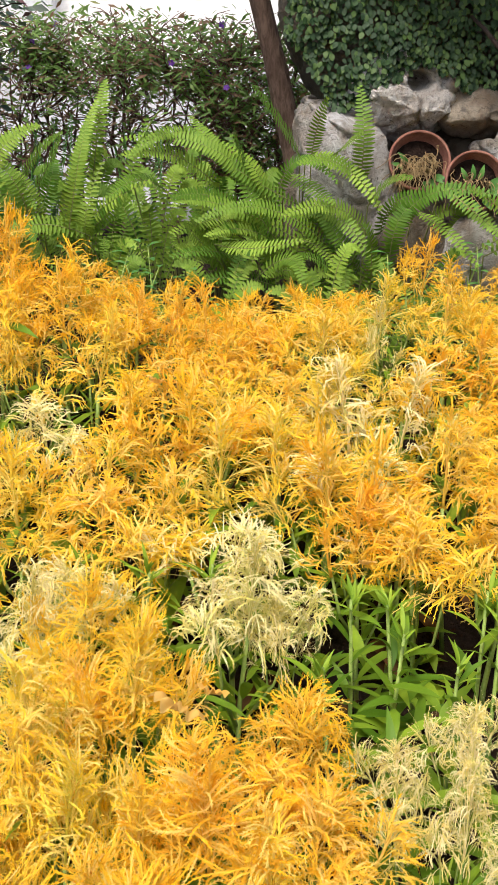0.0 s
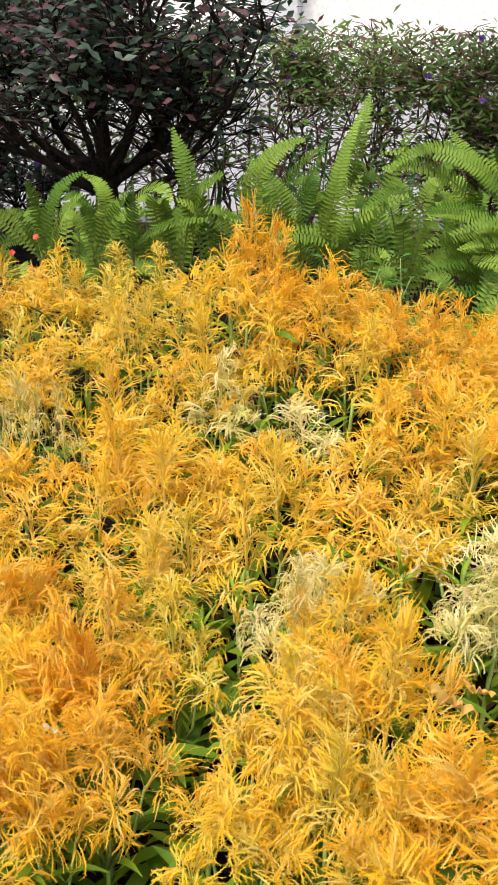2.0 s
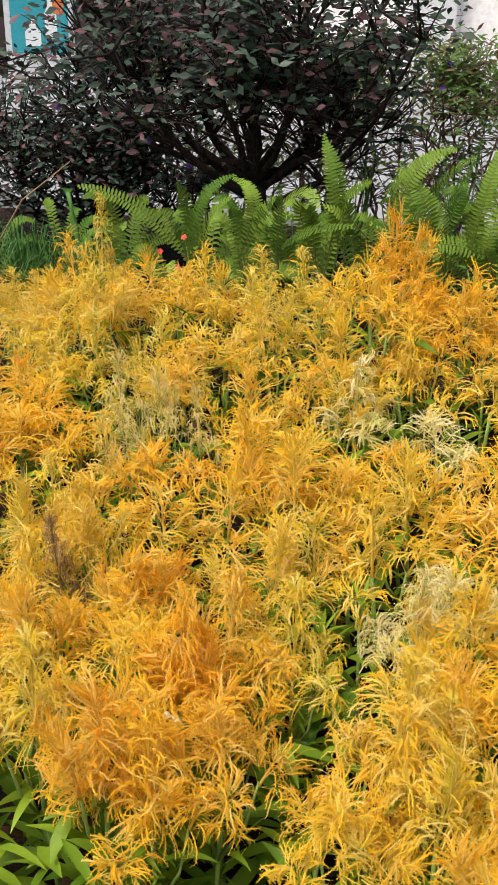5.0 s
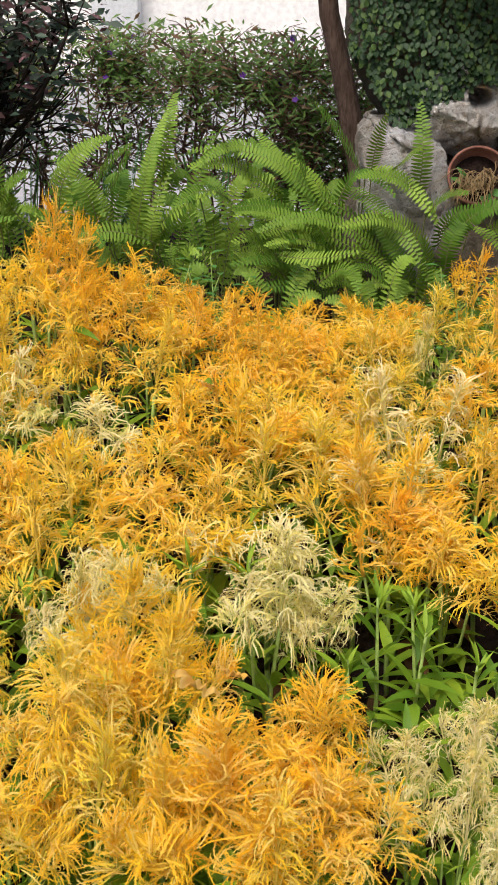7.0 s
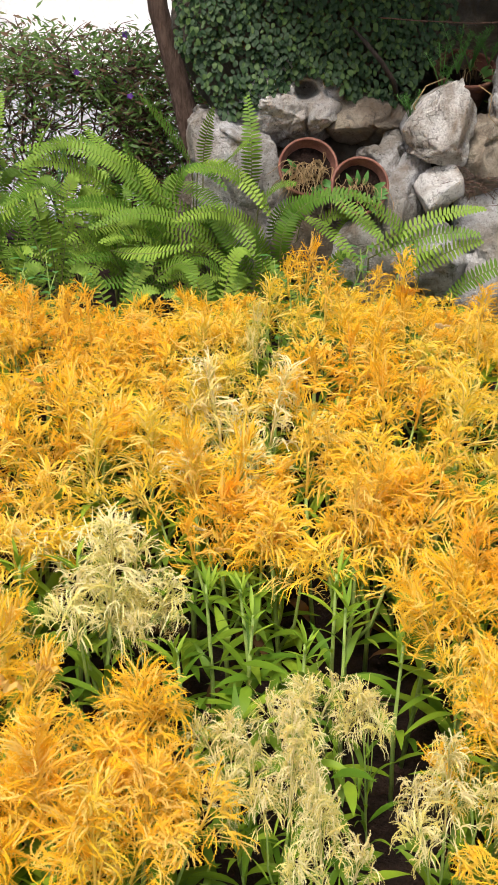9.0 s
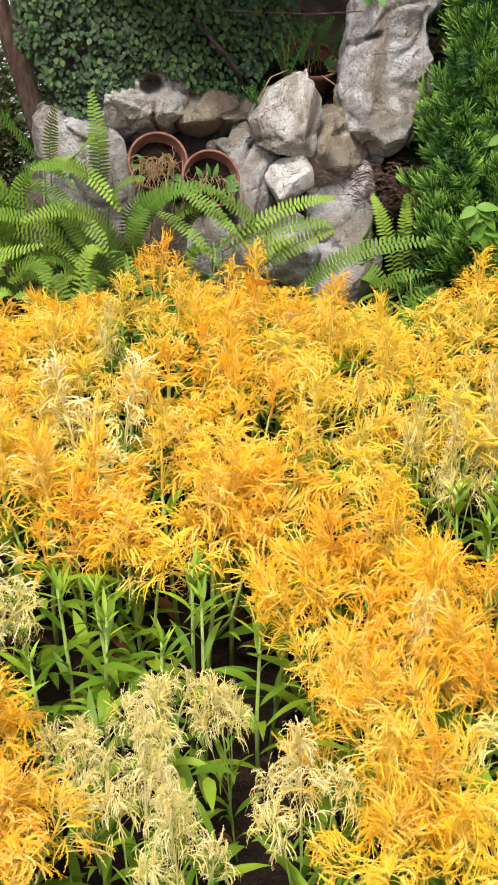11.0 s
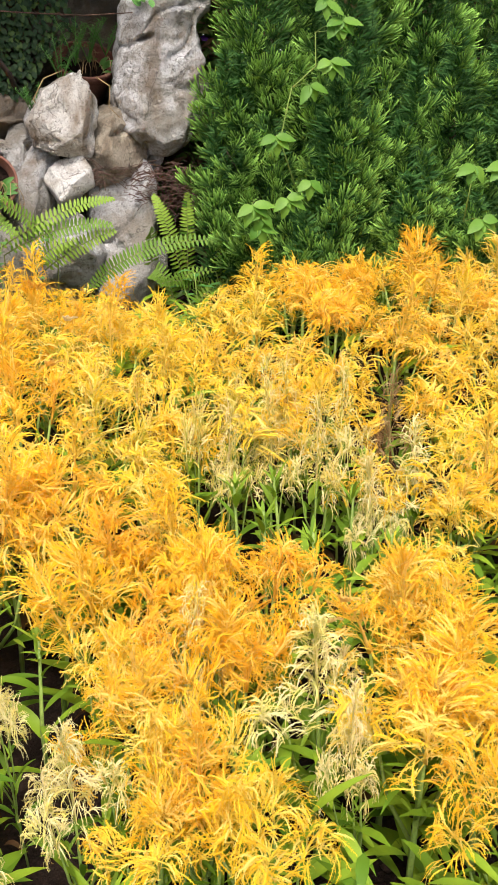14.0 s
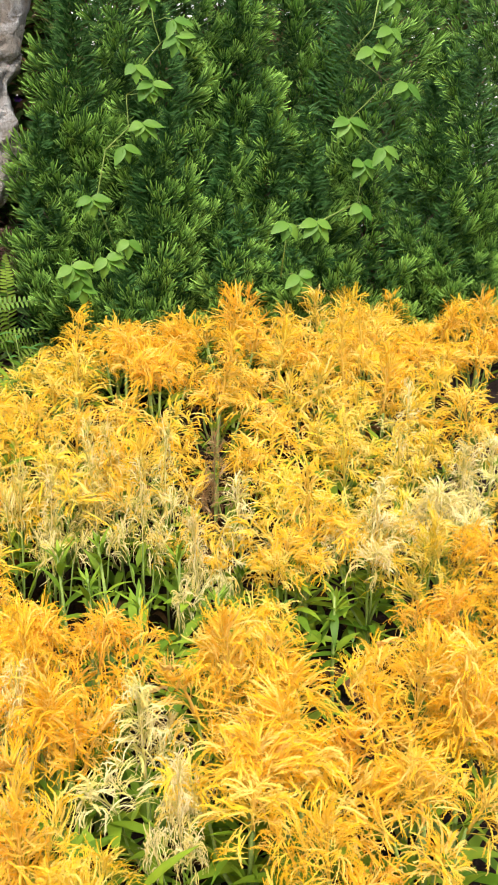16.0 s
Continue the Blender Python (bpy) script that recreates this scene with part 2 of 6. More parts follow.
M_CLOD = plain_material("soil_clod", (0.04, 0.022, 0.017), (0.085, 0.05, 0.036), 30.0, 0.95, 0.9, 0.006, 0.15)
M_PAVE = plain_material("grey_paving", (0.30, 0.305, 0.315), (0.37, 0.37, 0.375), 0.7, 0.85)
M_WALL = plain_material("white_render", (0.78, 0.76, 0.75), (0.82, 0.80, 0.785), 0.9, 0.85)
M_PANEL = plain_material("grey_panel", (0.55, 0.56, 0.58), (0.62, 0.63, 0.65), 1.5, 0.6)
M_TEAL = plain_material("teal_print", (0.03, 0.30, 0.36), (0.04, 0.34, 0.40), 6.0, 0.5, 0.05)
M_PRINT = plain_material("white_print", (0.72, 0.76, 0.76), (0.78, 0.80, 0.80), 6.0, 0.5, 0.05)
M_ORANGE = plain_material("orange_print", (0.65, 0.16, 0.04), (0.70, 0.20, 0.05), 6.0, 0.5, 0.05)


# ---- mesh helpers ----
class Geo:
    """Collects vertices, faces and the 'along' value of each vertex, then makes one mesh."""

    def __init__(self):
        self.v, self.f, self.a, self.tone = [], [], [], []

    def tube(self, pts, radii, sides=4, a0=0.0, a1=1.0, cap=True, root=None):
        n = len(pts)
        first = len(self.v)
        prev = None
        for i, p in enumerate(pts):
            d = (pts[min(i + 1, n - 1)] - pts[max(i - 1, 0)])
            d = d.normalized() if d.length > 1e-9 else Vector((0, 0, 1))
            if prev is None:
                u = d.orthogonal().normalized()
            else:
                u = prev - d * prev.dot(d)
                u = u.normalized() if u.length > 1e-6 else d.orthogonal().normalized()
            prev = u
            w = d.cross(u)
            for k in range(sides):
                g = 2 * math.pi * k / sides
                self.v.append(p + (u * math.cos(g) + w * math.sin(g)) * radii[i])
                self.a.append(a0 + (a1 - a0) * i / (n - 1))
        for i in range(n - 1):
            for k in range(sides):
                q = first + i * sides
                k2 = (k + 1) % sides
                self.f.append((q + k, q + k2, q + sides + k2, q + sides + k))
        if root is not None:
            self.f += [(root, first + (k + 1) % sides, first + k) for k in range(sides)]
        if cap:
            self.f.append(tuple(first + (n - 1) * sides + k for k in range(sides)))
            self.f.append(tuple(first + k for k in reversed(range(sides))))

    def spike(self, p, d, side, length, width, a=1.0):
        q = len(self.v)
        self.v += [p - side * width, p + side * width, p + d * length]
        self.a += [a, a, a]
        self.f.append((q, q + 1, q + 2))

    def ribbon(self, pts, widths, side, root=None):
        """A narrow flat strand; with root, it grows from that vertex."""
        q = len(self.v)
        n = len(pts)
        for i, (p, w) in enumerate(zip(pts, widths)):
            self.v += [p - side * w, p + side * w]
            self.a += [i / (n - 1)] * 2
        for i in range(n - 1):
            self.f.append((q + 2 * i, q + 2 * i + 1, q + 2 * i + 3, q + 2 * i + 2))
        if root is not None:
            self.f.append((root, q + 1, q))

    def blade(self, base, along, up, length, width, segs=6, droop=0.0, fold=0.15, shape=None, twist=0.0, petiole=0.0):
        """A leaf blade of two strips that meet in a folded midrib."""
        along, up = along.normalized(), up.normalized()
        side = along.cross(up).normalized()
        up = side.cross(along).normalized()
        q = len(self.v)
        p = base.copy()
        step = length / segs
        for i in range(segs + 1):
            s = i / segs
            if shape is not None:
                w = shape(s)
            else:
                w = math.sin(math.pi * min(1, max(0, (s - petiole) / (1 - petiole))) ** 0.8) ** 0.9 if s > petiole else 0.04
            g = -droop * s
            d = along * math.cos(g) + up * math.sin(g)
            nrm = up * math.cos(g) - along * math.sin(g)
            tw = twist * s
            sd = side * math.cos(tw) + nrm * math.sin(tw)
            w = max(w, 0.03) * width * 0.5
            self.v += [p + sd * w + nrm * (w * fold * 2), p.copy(), p - sd * w + nrm * (w * fold * 2)]
            self.a += [1.0, 0.0, 1.0]
            p = p + d * step
        for i in range(segs):
            b = q + 3 * i
            self.f += [(b, b + 1, b + 4, b + 3), (b + 1, b + 2, b + 5, b + 4)]

    def mesh(self, name, mat, smooth=True):
        me = bpy.data.meshes.new(name)
        me.from_pydata([tuple(p) for p in self.v], [], self.f)
        at = me.attributes.new("along", "FLOAT", "POINT")
        at.data.foreach_set("value", np.array(self.a, dtype=np.float32))
        if self.tone:
            at = me.attributes.new("tone", "FLOAT", "POINT")
            at.data.foreach_set("value", np.array(self.tone, dtype=np.float32))
        me.materials.append(mat)
        me.polygons.foreach_set("use_smooth", np.full(len(me.polygons), smooth))
        me.update()
        return me


def child(name, me, parent, m=None, label="", kind=""):
    ob = new(name, me)
    ob.parent = parent
    if m is not None:
        ob.matrix_basis = m
    if label or kind:
        tagged(ob, label, "", "", kind)
    return ob


def part(name, bm, material, parent, label=""):
    me = bpy.data.meshes.new(name)
    bm.to_mesh(me)
    bm.free()
    me.materials.append(material)
    return child(name, me, parent, None, label)


def thing(name, label, category, m=None, group="", kind=""):
    ob = new(name)
    ob.empty_display_size = 0.05
    if m is not None:
        ob.matrix_basis = m
    return tagged(ob, label, category, group, kind)


def smooth01(a, b, x):
    s = min(1.0, max(0.0, (x - a) / (b - a)))
    return s * s * (3 - 2 * s)


def vec(az, el):
    """Unit vector by heading and height, both in radians."""
    return Vector((math.cos(az) * math.cos(el), math.sin(az) * math.cos(el), math.sin(el)))


def ground_z(x, y):
    rise = 0.26 * smooth01(1.6, 3.3, y) + 0.12 * smooth01(3.2, 4.2, y)
    return rise * (1 - smooth01(5.6, 6.8, y)) * (1 - smooth01(5, 9, abs(x)))


# ---- ground, paving and the far side of the hedge ----
def build_ground():
    xs = np.concatenate([[-1500, -400, -120, -40, -15, -8], np.arange(-5, 6.01, 0.07), [9, 16, 40, 120, 400, 1500]])
    ys = np.concatenate([[-1500, -400, -120, -40, -12, -4], np.arange(-1, 7.01, 0.07), [9, 16, 40, 120, 400, 1500]])
    verts = []
    for y in ys:
        for x in xs:
            z = ground_z(x, y)
            if -5 <= x <= 6 and -1 <= y <= 6.5:
                z += 0.018 * noise.noise((x * 9, y * 9, 0)) + 0.02 * noise.noise((x * 3, y * 3, 4)) + 0.008 * noise.noise((x * 25, y * 25, 2))
            verts.append((x, y, z))
    w = len(xs)
    faces = [(j * w + i, j * w + i + 1, (j + 1) * w + i + 1, (j + 1) * w + i) for j in range(len(ys) - 1) for i in range(w - 1)]
    me = bpy.data.meshes.new("ground")
    me.from_pydata(verts, [], faces)
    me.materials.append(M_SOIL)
    me.polygons.foreach_set("use_smooth", np.ones(len(faces), dtype=bool))
    tagged(new("ground", me), "dark crumbly garden soil of the flower bed", "ground", "", "structure")


def box_bm(x0, x1, y0, y1, z0, z1, bevel=0.0):
    bm = bmesh.new()
    bmesh.ops.create_cube(bm, size=1, matrix=Matrix.Translation(((x0 + x1) / 2, (y0 + y1) / 2, (z0 + z1) / 2)) @ Matrix.Diagonal((x1 - x0, y1 - y0, z1 - z0, 1)))
    if bevel:
        bmesh.ops.bevel(bm, geom=bm.edges[:], offset=bevel, segments=2, affect="EDGES")
    return bm


def solid(name, bm, mat, label, category, kind="", group=""):
    me = bpy.data.meshes.new(name)
    bm.to_mesh(me)
    bm.free()
    me.materials.append(mat)
    return tagged(new(name, me), label, category, group, kind)


build_ground()
solid("pavement", box_bm(-40, 40, 8.2, 27, -0.2, 0.03, 0.01), M_PAVE, "pale concrete paving behind the hedge", "pavement", "structure")
solid("kerb", box_bm(-40, 40, 8.0, 8.195, -0.2, 0.10, 0.015), M_PAVE, "low pale concrete kerb along the paving", "kerb", "structure")
solid("wall_north", box_bm(-9, 40, 27, 27.4, -0.2, 9.0, 0.02), M_WALL, "plain white rendered wall across the paving", "wall", "structure")


# ---- celosia: feathery plumes on leafy stems ----
def cord(g, rng, pts, side, width, barbs, reach, a0):
    """One flower spike: a curved, tapering strand with short florets combed forward along both edges."""
    segs = len(pts) - 1
    first = len(g.v)
    g.ribbon(pts, [width * (0.55, 1.0, 0.95, 0.72, 0.30)[round(4 * j / segs)] for j in range(segs + 1)], side)
    for k in range(first, len(g.v)):
        g.a[k] = a0 + (1 - a0) * g.a[k]
    for b in range(barbs):
        u = 0.12 + 0.88 * (b + 0.8 * rng.random()) / barbs
        j = min(int(u * segs), segs - 1)
        d = (pts[j + 1] - pts[j]).normalized()
        nrm = side.cross(d)
        w = side if b % 2 else -side
        w = (w + nrm * rng.uniform(-0.9, 0.9)).normalized()
        ln = reach * rng.uniform(0.75, 1.2) * (1.1 - 0.5 * u)
        g.spike(pts[j].lerp(pts[j + 1], u * segs - j) + w * width * 0.4, (d * 1.0 + w * 0.8).normalized(), d, ln, reach * 0.24, a0 + (1 - a0) * u)


def plume_geo(rng, height, spread, cords, droop, cone, width, barbs, segs, reach):
    """One feathery plume: branchlets off a green axis end in locks of short, curling flower spikes that close into a dome or, with cone, a point."""
    g = Geo()
    lean = rng.uniform(-0.02, 0.05)
    axis = [Vector((lean * (i / 6) ** 2, 0, height * i / 6)) for i in range(7)]
    g.tube(axis, [0.0040 - 0.0005 * i for i in range(7)], 4, 0.0, 0.2)
    g.tone = [rng.random() for _ in g.v]
    per = 5
    locks = max(1, cords // per)
    swirl = rng.uniform(-0.6, 0.6)
    for i in range(locks):
        s = ((i + 0.5) / locks) ** (0.8 if cone else 0.62)
        k = min(int(s * 6), 5)
        mid = axis[k].lerp(axis[k + 1], s * 6 - k)
        az = i * 2.4 + rng.uniform(-0.4, 0.4)
        wide = (1 - 0.88 * s) if cone else math.sqrt(max(0.0, 1 - s ** 1.8))
        r = spread * 0.62 * wide * rng.uniform(0.45, 1.0)
        tip = mid + Vector((math.cos(az), math.sin(az), 0)) * r + Vector((0, 0, 0.25 * r))
        low = axis[max(0, k - 1)]
        g.ribbon([low, low.lerp(tip, 0.5) + Vector((0, 0, 0.004)), tip], [0.0012, 0.0011, 0.0009], Vector((-math.sin(az), math.cos(az), 0)))
        for q in range(len(g.v) - 6, len(g.v)):
            g.a[q] *= 0.3
        az0 = az + swirl + rng.uniform(-0.9, 0.9)
        el0 = math.radians(rng.uniform(-12, 34) + (50 if cone else 38) * s ** 1.5)
        bend0 = droop + rng.uniform(-0.7, 0.8)
        curl0 = rng.uniform(-1.5, 1.5)
        shade = rng.random()
        long0 = spread * rng.uniform(0.58, 0.92) * (1.0 - 0.25 * s)
        g.tone += [shade] * (len(g.v) - len(g.tone))
        for c in range(per):
            p = tip + Vector((rng.uniform(-1, 1), rng.uniform(-1, 1), rng.uniform(-1, 1))) * 0.009
            ca, ce = az0 + rng.uniform(-0.55, 0.55), el0 + rng.uniform(-0.45, 0.45)
            length = long0 * rng.uniform(0.65, 1.15)
            bend, curl, hook = bend0 + rng.uniform(-0.35, 0.35), curl0 + rng.uniform(-0.5, 0.5), rng.uniform(-1.2, 1.6)
            p = p - vec(ca, ce) * (0.22 * length)
            pts = [p.copy()]
            for j in range(segs):
                u = (j + 0.5) / segs
                p = p + vec(ca + curl * u * u, ce - bend * 1.3 * u * u + hook * max(0.0, u - 0.55)) * (length / segs)
                pts.append(p.copy())
            tilt = rng.uniform(0, 6.28)
            side = (pts[-1] - pts[0]).cross(Vector((0.7 * math.cos(tilt), 0.7 * math.sin(tilt), 1))).normalized()
            cord(g, rng, pts, side, width * rng.uniform(0.8, 1.2), barbs, reach, 0.0)
            g.tone += [min(1.0, max(0.0, 0.55 * shade + 0.45 * rng.random()))] * (len(g.v) - len(g.tone))
    return g


def lance(q):
    """Outline of a lance-shaped leaf with a short stalk and a drawn-out tip."""
    return 2.05 * max(0.0, q - 0.04) ** 0.62 * (1 - q) ** 1.05 + 0.05 * (1 - q)


def leaf_mesh(rng, length, width, droop, mat):
    g = Geo()
    g.blade(Vector((0, 0, 0)), Vector((1, 0, 0.35)), Vector((0, 0, 1)), length, width, 8, droop, 0.14, lance, rng.uniform(-0.5, 0.5))
    return g.mesh("leaf", mat)


def crest_mesh(rng, width):
    """A fasciated crest: a winding, folded velvety lip on a narrow foot."""
    bm = bmesh.new()
    cols, rows = 40, 6
    grid = []
    for j in range(rows + 1):
        row = []
        v = j / rows
        for i in range(cols + 1):
            u = i / cols
            x = (u - 0.5) * width * (0.35 + 0.6 * v)
            y = width * (0.16 * math.sin(u * 13 + 0.7) + 0.09 * math.sin(u * 31)) * v - 0.45 * width * v * v
            z = width * (v * 0.62 - 0.32 * v * v) * (1 + 0.25 * math.sin(u * 7 + 1) + 0.15 * math.sin(u * 29)) * (1 - 1.6 * (u - 0.5) ** 2)
            row.append(bm.verts.new((x + rng.uniform(-1, 1) * 0.001, y, z)))
        grid.append(row)
    for j in range(rows):
        for i in range(cols):
            bm.faces.new((grid[j][i], grid[j][i + 1], grid[j + 1][i + 1], grid[j + 1][i]))
    bmesh.ops.solidify(bm, geom=bm.faces[:], thickness=0.008)
    bmesh.ops.smooth_vert(bm, verts=bm.verts[:], factor=0.5, use_axis_x=True, use_axis_y=True, use_axis_z=True)
    for f in bm.faces:
        f.smooth = True
    me = bpy.data.meshes.new("crest")
    bm.to_mesh(me)
    bm.free()
    me.materials.append(M_CREST)
    return me


LABELS = {
    "orange": "celosia plant with deep orange feathery plumes",
    "gold": "celosia plant with golden yellow feathery plumes",
    "yellow": "celosia plant with yellow and greenish feathery plumes",
    "cream": "celosia plant with faded cream drooping plumes",
    "silver": "celosia plant gone to seed with whitish plumes",
    "brown": "withered celosia plant with dry brown plumes",
}
leaf_rng = random.Random(5)
LEAVES = [leaf_mesh(leaf_rng, leaf_rng.uniform(0.10, 0.15), leaf_rng.uniform(0.026, 0.042), leaf_rng.uniform(0.4, 1.3), M_LEAF) for _ in range(6)]
DRY_LEAVES = [leaf_mesh(leaf_rng, leaf_rng.uniform(0.08, 0.11), 0.03, 1.6, M_DRY) for _ in range(2)]
CREST = crest_mesh(random.Random(3), 0.07)


def celosia(colour, seed, style, band):
    """A plant about 0.6 m high with its foot at the origin: a branched stem, leaves, a main plume and side plumes."""
    rng = random.Random(seed)
    near = band == "near"
    root = thing("celosia_plant", LABELS[colour], "flowering plant", None, "celosia in the bed")
    droop = {"up": 0.4, "mop": 1.25, "weep": 1.7}[style]
    count = (3 if colour == "cream" else 4) if near else 3
    heads = [(Vector((0, 0, 0.40)), 0.16, 0.112, 190 if near else 125, None)]
    for k in range(count):
        a = k * 6.283 / count + rng.uniform(-0.4, 0.4)
        r = rng.uniform(0.06, 0.095)
        heads.append((Vector((r * math.cos(a), r * math.sin(a), rng.uniform(0.34, 0.42))), rng.uniform(0.09, 0.13), rng.uniform(0.085, 0.105), 95 if near else 70, a))
    st = Geo()
    st.tube([Vector((0, 0, 0)), Vector((0.004, 0, 0.14)), Vector((-0.003, 0.003, 0.28)), Vector((0, 0, 0.41))], [0.0065, 0.006, 0.0052, 0.0045], 5)
    for n, (foot, h, spread, cords, a) in enumerate(heads):
        cone = style == "up" or (style == "weep" and a is None)
        tall = 1.15 if style == "up" else 1.45 if cone else 0.8
        if near:
            g = plume_geo(rng, h * tall, spread, cords, droop, cone, 0.0013, 18, 4, 0.0066)
        else:
            g = plume_geo(rng, h * tall, spread, cords, droop, cone, 0.0019, 7, 3, 0.0078)
        turn = pose(0, 0, 0, 0, rng.uniform(8, 30), math.degrees(a)) if a is not None else pose(0, 0, 0, 0, rng.uniform(0, 7), rng.uniform(0, 360))
        child("plume", g.mesh("plume", PLUME[colour]), root, Matrix.Translation(foot) @ turn)
        if a is not None:
            low = Vector((foot.x * 0.08, foot.y * 0.08, foot.z - rng.uniform(0.14, 0.2)))
            st.tube([low, low.lerp(foot, 0.5) + Vector((foot.x * 0.15, foot.y * 0.15, -0.01)), foot + Vector((0, 0, 0.01))], [0.0042, 0.0038, 0.0032], 4)
    child("stem", st.mesh("stem", M_STEM), root)
    # narrow young leaves along the upper stem and its branches
    sm = Geo()
    for k in range(16 if near else 10):
        foot = heads[k % len(heads)][0]
        q = Vector((foot.x * 0.6, foot.y * 0.6, foot.z - 0.03 - 0.13 * rng.random()))
        a = rng.uniform(0, 6.28)
        sm.blade(q, vec(a, rng.uniform(0.3, 1.1)), Vector((0, 0, 1)), rng.uniform(0.05, 0.085), rng.uniform(0.011, 0.018), 4, rng.uniform(0.1, 0.8), 0.15, lance)
    child("young_leaves", sm.mesh("young_leaves", M_YOUNG if colour != "brown" else M_DRY), root, None, "", "stuff")
    leaves = 14 if near else 3
    for k in range(leaves):
        z = 0.05 + 0.30 * k / (leaves - 1)
        a = k * 2.4 + rng.uniform(-0.3, 0.3)
        r = 0.006 + 0.012 * (z / 0.4)
        m = pose(r * math.cos(a), r * math.sin(a), z, 0, rng.uniform(-40, 0), math.degrees(a))
        sz = rng.uniform(0.8, 1.2) * (1.25 - 0.4 * k / leaves) * (1.1 if near else 1.4)
        child("leaf", rng.choice(DRY_LEAVES if k < 1 or colour == "brown" else LEAVES), root, m @ Matrix.Diagonal((sz, sz, sz, 1)))
    return root


STYLES = {"orange": ("mop", "up", "weep", "mop"), "gold": ("mop", "weep", "up", "mop"), "yellow": ("mop", "up", "weep"), "cream": ("weep", "weep", "mop"), "silver": ("up", "weep"), "brown": ("weep",)}
PLANTS = {}
for ci, (colour, styles) in enumerate(STYLES.items()):
    for band in ("near", "far"):
        PLANTS[band, colour] = [celosia(colour, 100 + 17 * ci + k + (7 if band == "far" else 0), st, band) for k, st in enumerate(styles)]

plant_rng = random.Random(11)
used = set()


def plant_row(band, colour, size, tall, *spots):
    """Plants of one colour, width and height factor at the spots given."""
    for x, y in spots:
        protos = PLANTS[band, colour]
        ob = protos[plant_rng.randrange(len(protos))]
        m = pose(x, y, ground_z(x, y) - 0.01, plant_rng.uniform(-6, 6), plant_rng.uniform(-6, 6), plant_rng.uniform(0, 360))
        if ob.name in used:
            ob = copy_thing(ob, m)
        else:
            used.add(ob.name)
            ob.matrix_basis = m
        wide = size * (1.0 if band == "near" else 0.9 if colour == "silver" else 1.24)
        ob.scale = (wide, wide, tall * plant_rng.uniform(0.96, 1.04))


plant_row("near", "brown", 0.50, 0.9, (-1.17, 1.72))
plant_row("near", "cream", 0.40, 0.85, (0.49, 1.45), (1.02, 1.07))
plant_row("near", "cream", 0.50, 0.9, (0.06, 1.73), (0.25, 1.3), (0.35, 1.11), (1.41, 1.84))
plant_row("near", "cream", 0.55, 0.9, (0.77, 1.45), (0.39, 1.44))
plant_row("near", "cream", 0.52, 0.9, (0.28, 1.19))
plant_row("near", "cream", 0.55, 0.9, (0.56, 1.16))
plant_row("near", "cream", 0.70, 0.95, (-0.43, 1.63), (-0.4, 1.78), (2.19, 1.83))
plant_row("near", "cream", 0.80, 0.95, (1.81, 1.74), (1.02, 1.29))
plant_row("near", "cream", 0.90, 1.0, (2.05, 1.79))
plant_row("near", "cream", 0.95, 1.0, (-0.04, 1.68))
plant_row("near", "gold", 0.80, 0.95, (-0.64, 1.19), (-0.8, 1.22), (-0.16, 1.18), (-0.01, 1.03), (0.63, 1.41), (0.65, 1.24), (0.65, 1.06), (0.83, 0.95), (1.6, 1.81))
plant_row("near", "gold", 0.80, 0.95, (-0.41, 1.24), (-0.38, 1.08))
plant_row("near", "gold", 0.85, 0.95, (0.75, 1.08))
plant_row("near", "gold", 0.90, 1.0, (-0.74, 1.54), (-1.1, 1.45), (-1.06, 1.28), (-1.27, 1.31), (-1.09, 1.13), (-0.21, 1.44), (0.05, 1.11), (1.39, 1.5), (1.39, 0.94), (2.28, 1.68), (1.66, 1.01))
plant_row("near", "gold", 1.00, 1.0, (-0.92, 1.65), (-0.91, 1.35), (-0.27, 1.64), (1.44, 1.09), (1.52, 1.03))
plant_row("near", "gold", 1.10, 1.0, (-0.31, 1.4), (1.17, 1.32), (1.11, 1.09))
plant_row("near", "orange", 0.70, 0.95, (1.17, 0.87))
plant_row("near", "orange", 0.80, 0.95, (-0.7, 1.09), (0.88, 1.36))
plant_row("near", "orange", 0.90, 1.0, (-1.03, 1.58), (-0.8, 1.36), (-0.68, 1.35), (-0.81, 1.1), (-1.34, 1.53), (0.05, 1.35), (0.77, 1.8), (0.88, 1.73), (1.0, 1.55), (0.86, 1.46), (1.98, 1.53), (1.8, 1.36), (1.9, 1.25))
plant_row("near", "orange", 1.00, 1.0, (-0.06, 1.3), (-0.06, 1.12), (0.71, 1.63), (0.97, 1.65), (1.24, 1.07), (1.56, 1.19))
plant_row("near", "orange", 1.10, 1.0, (1.26, 1.23))
plant_row("near", "yellow", 0.70, 0.95, (-1.15, 1.84), (-1.35, 1.79), (-1.18, 1.76))
plant_row("near", "yellow", 0.80, 0.95, (-0.76, 1.77), (-1.58, 1.79), (-0.25, 1.12), (1.91, 1.69))
plant_row("near", "yellow", 0.85, 0.95, (-0.6, 1.53))
plant_row("near", "yellow", 0.90, 1.0, (-0.94, 1.18), (-0.28, 1.25))
plant_row("far", "brown", 0.45, 0.9, (1.61, 2.17))
plant_row("far", "cream", 0.50, 0.9, (2.23, 2.25))
plant_row("far", "cream", 0.60, 0.9, (1.56, 1.94))
plant_row("far", "cream", 0.70, 0.95, (2.4, 2.03))
plant_row("far", "cream", 0.80, 0.95, (-0.73, 2.5), (-0.47, 2.39), (0.36, 2.39))
plant_row("far", "cream", 0.90, 1.0, (-0.04, 1.91))
plant_row("far", "cream", 1.00, 1.0, (0.26, 2.36))
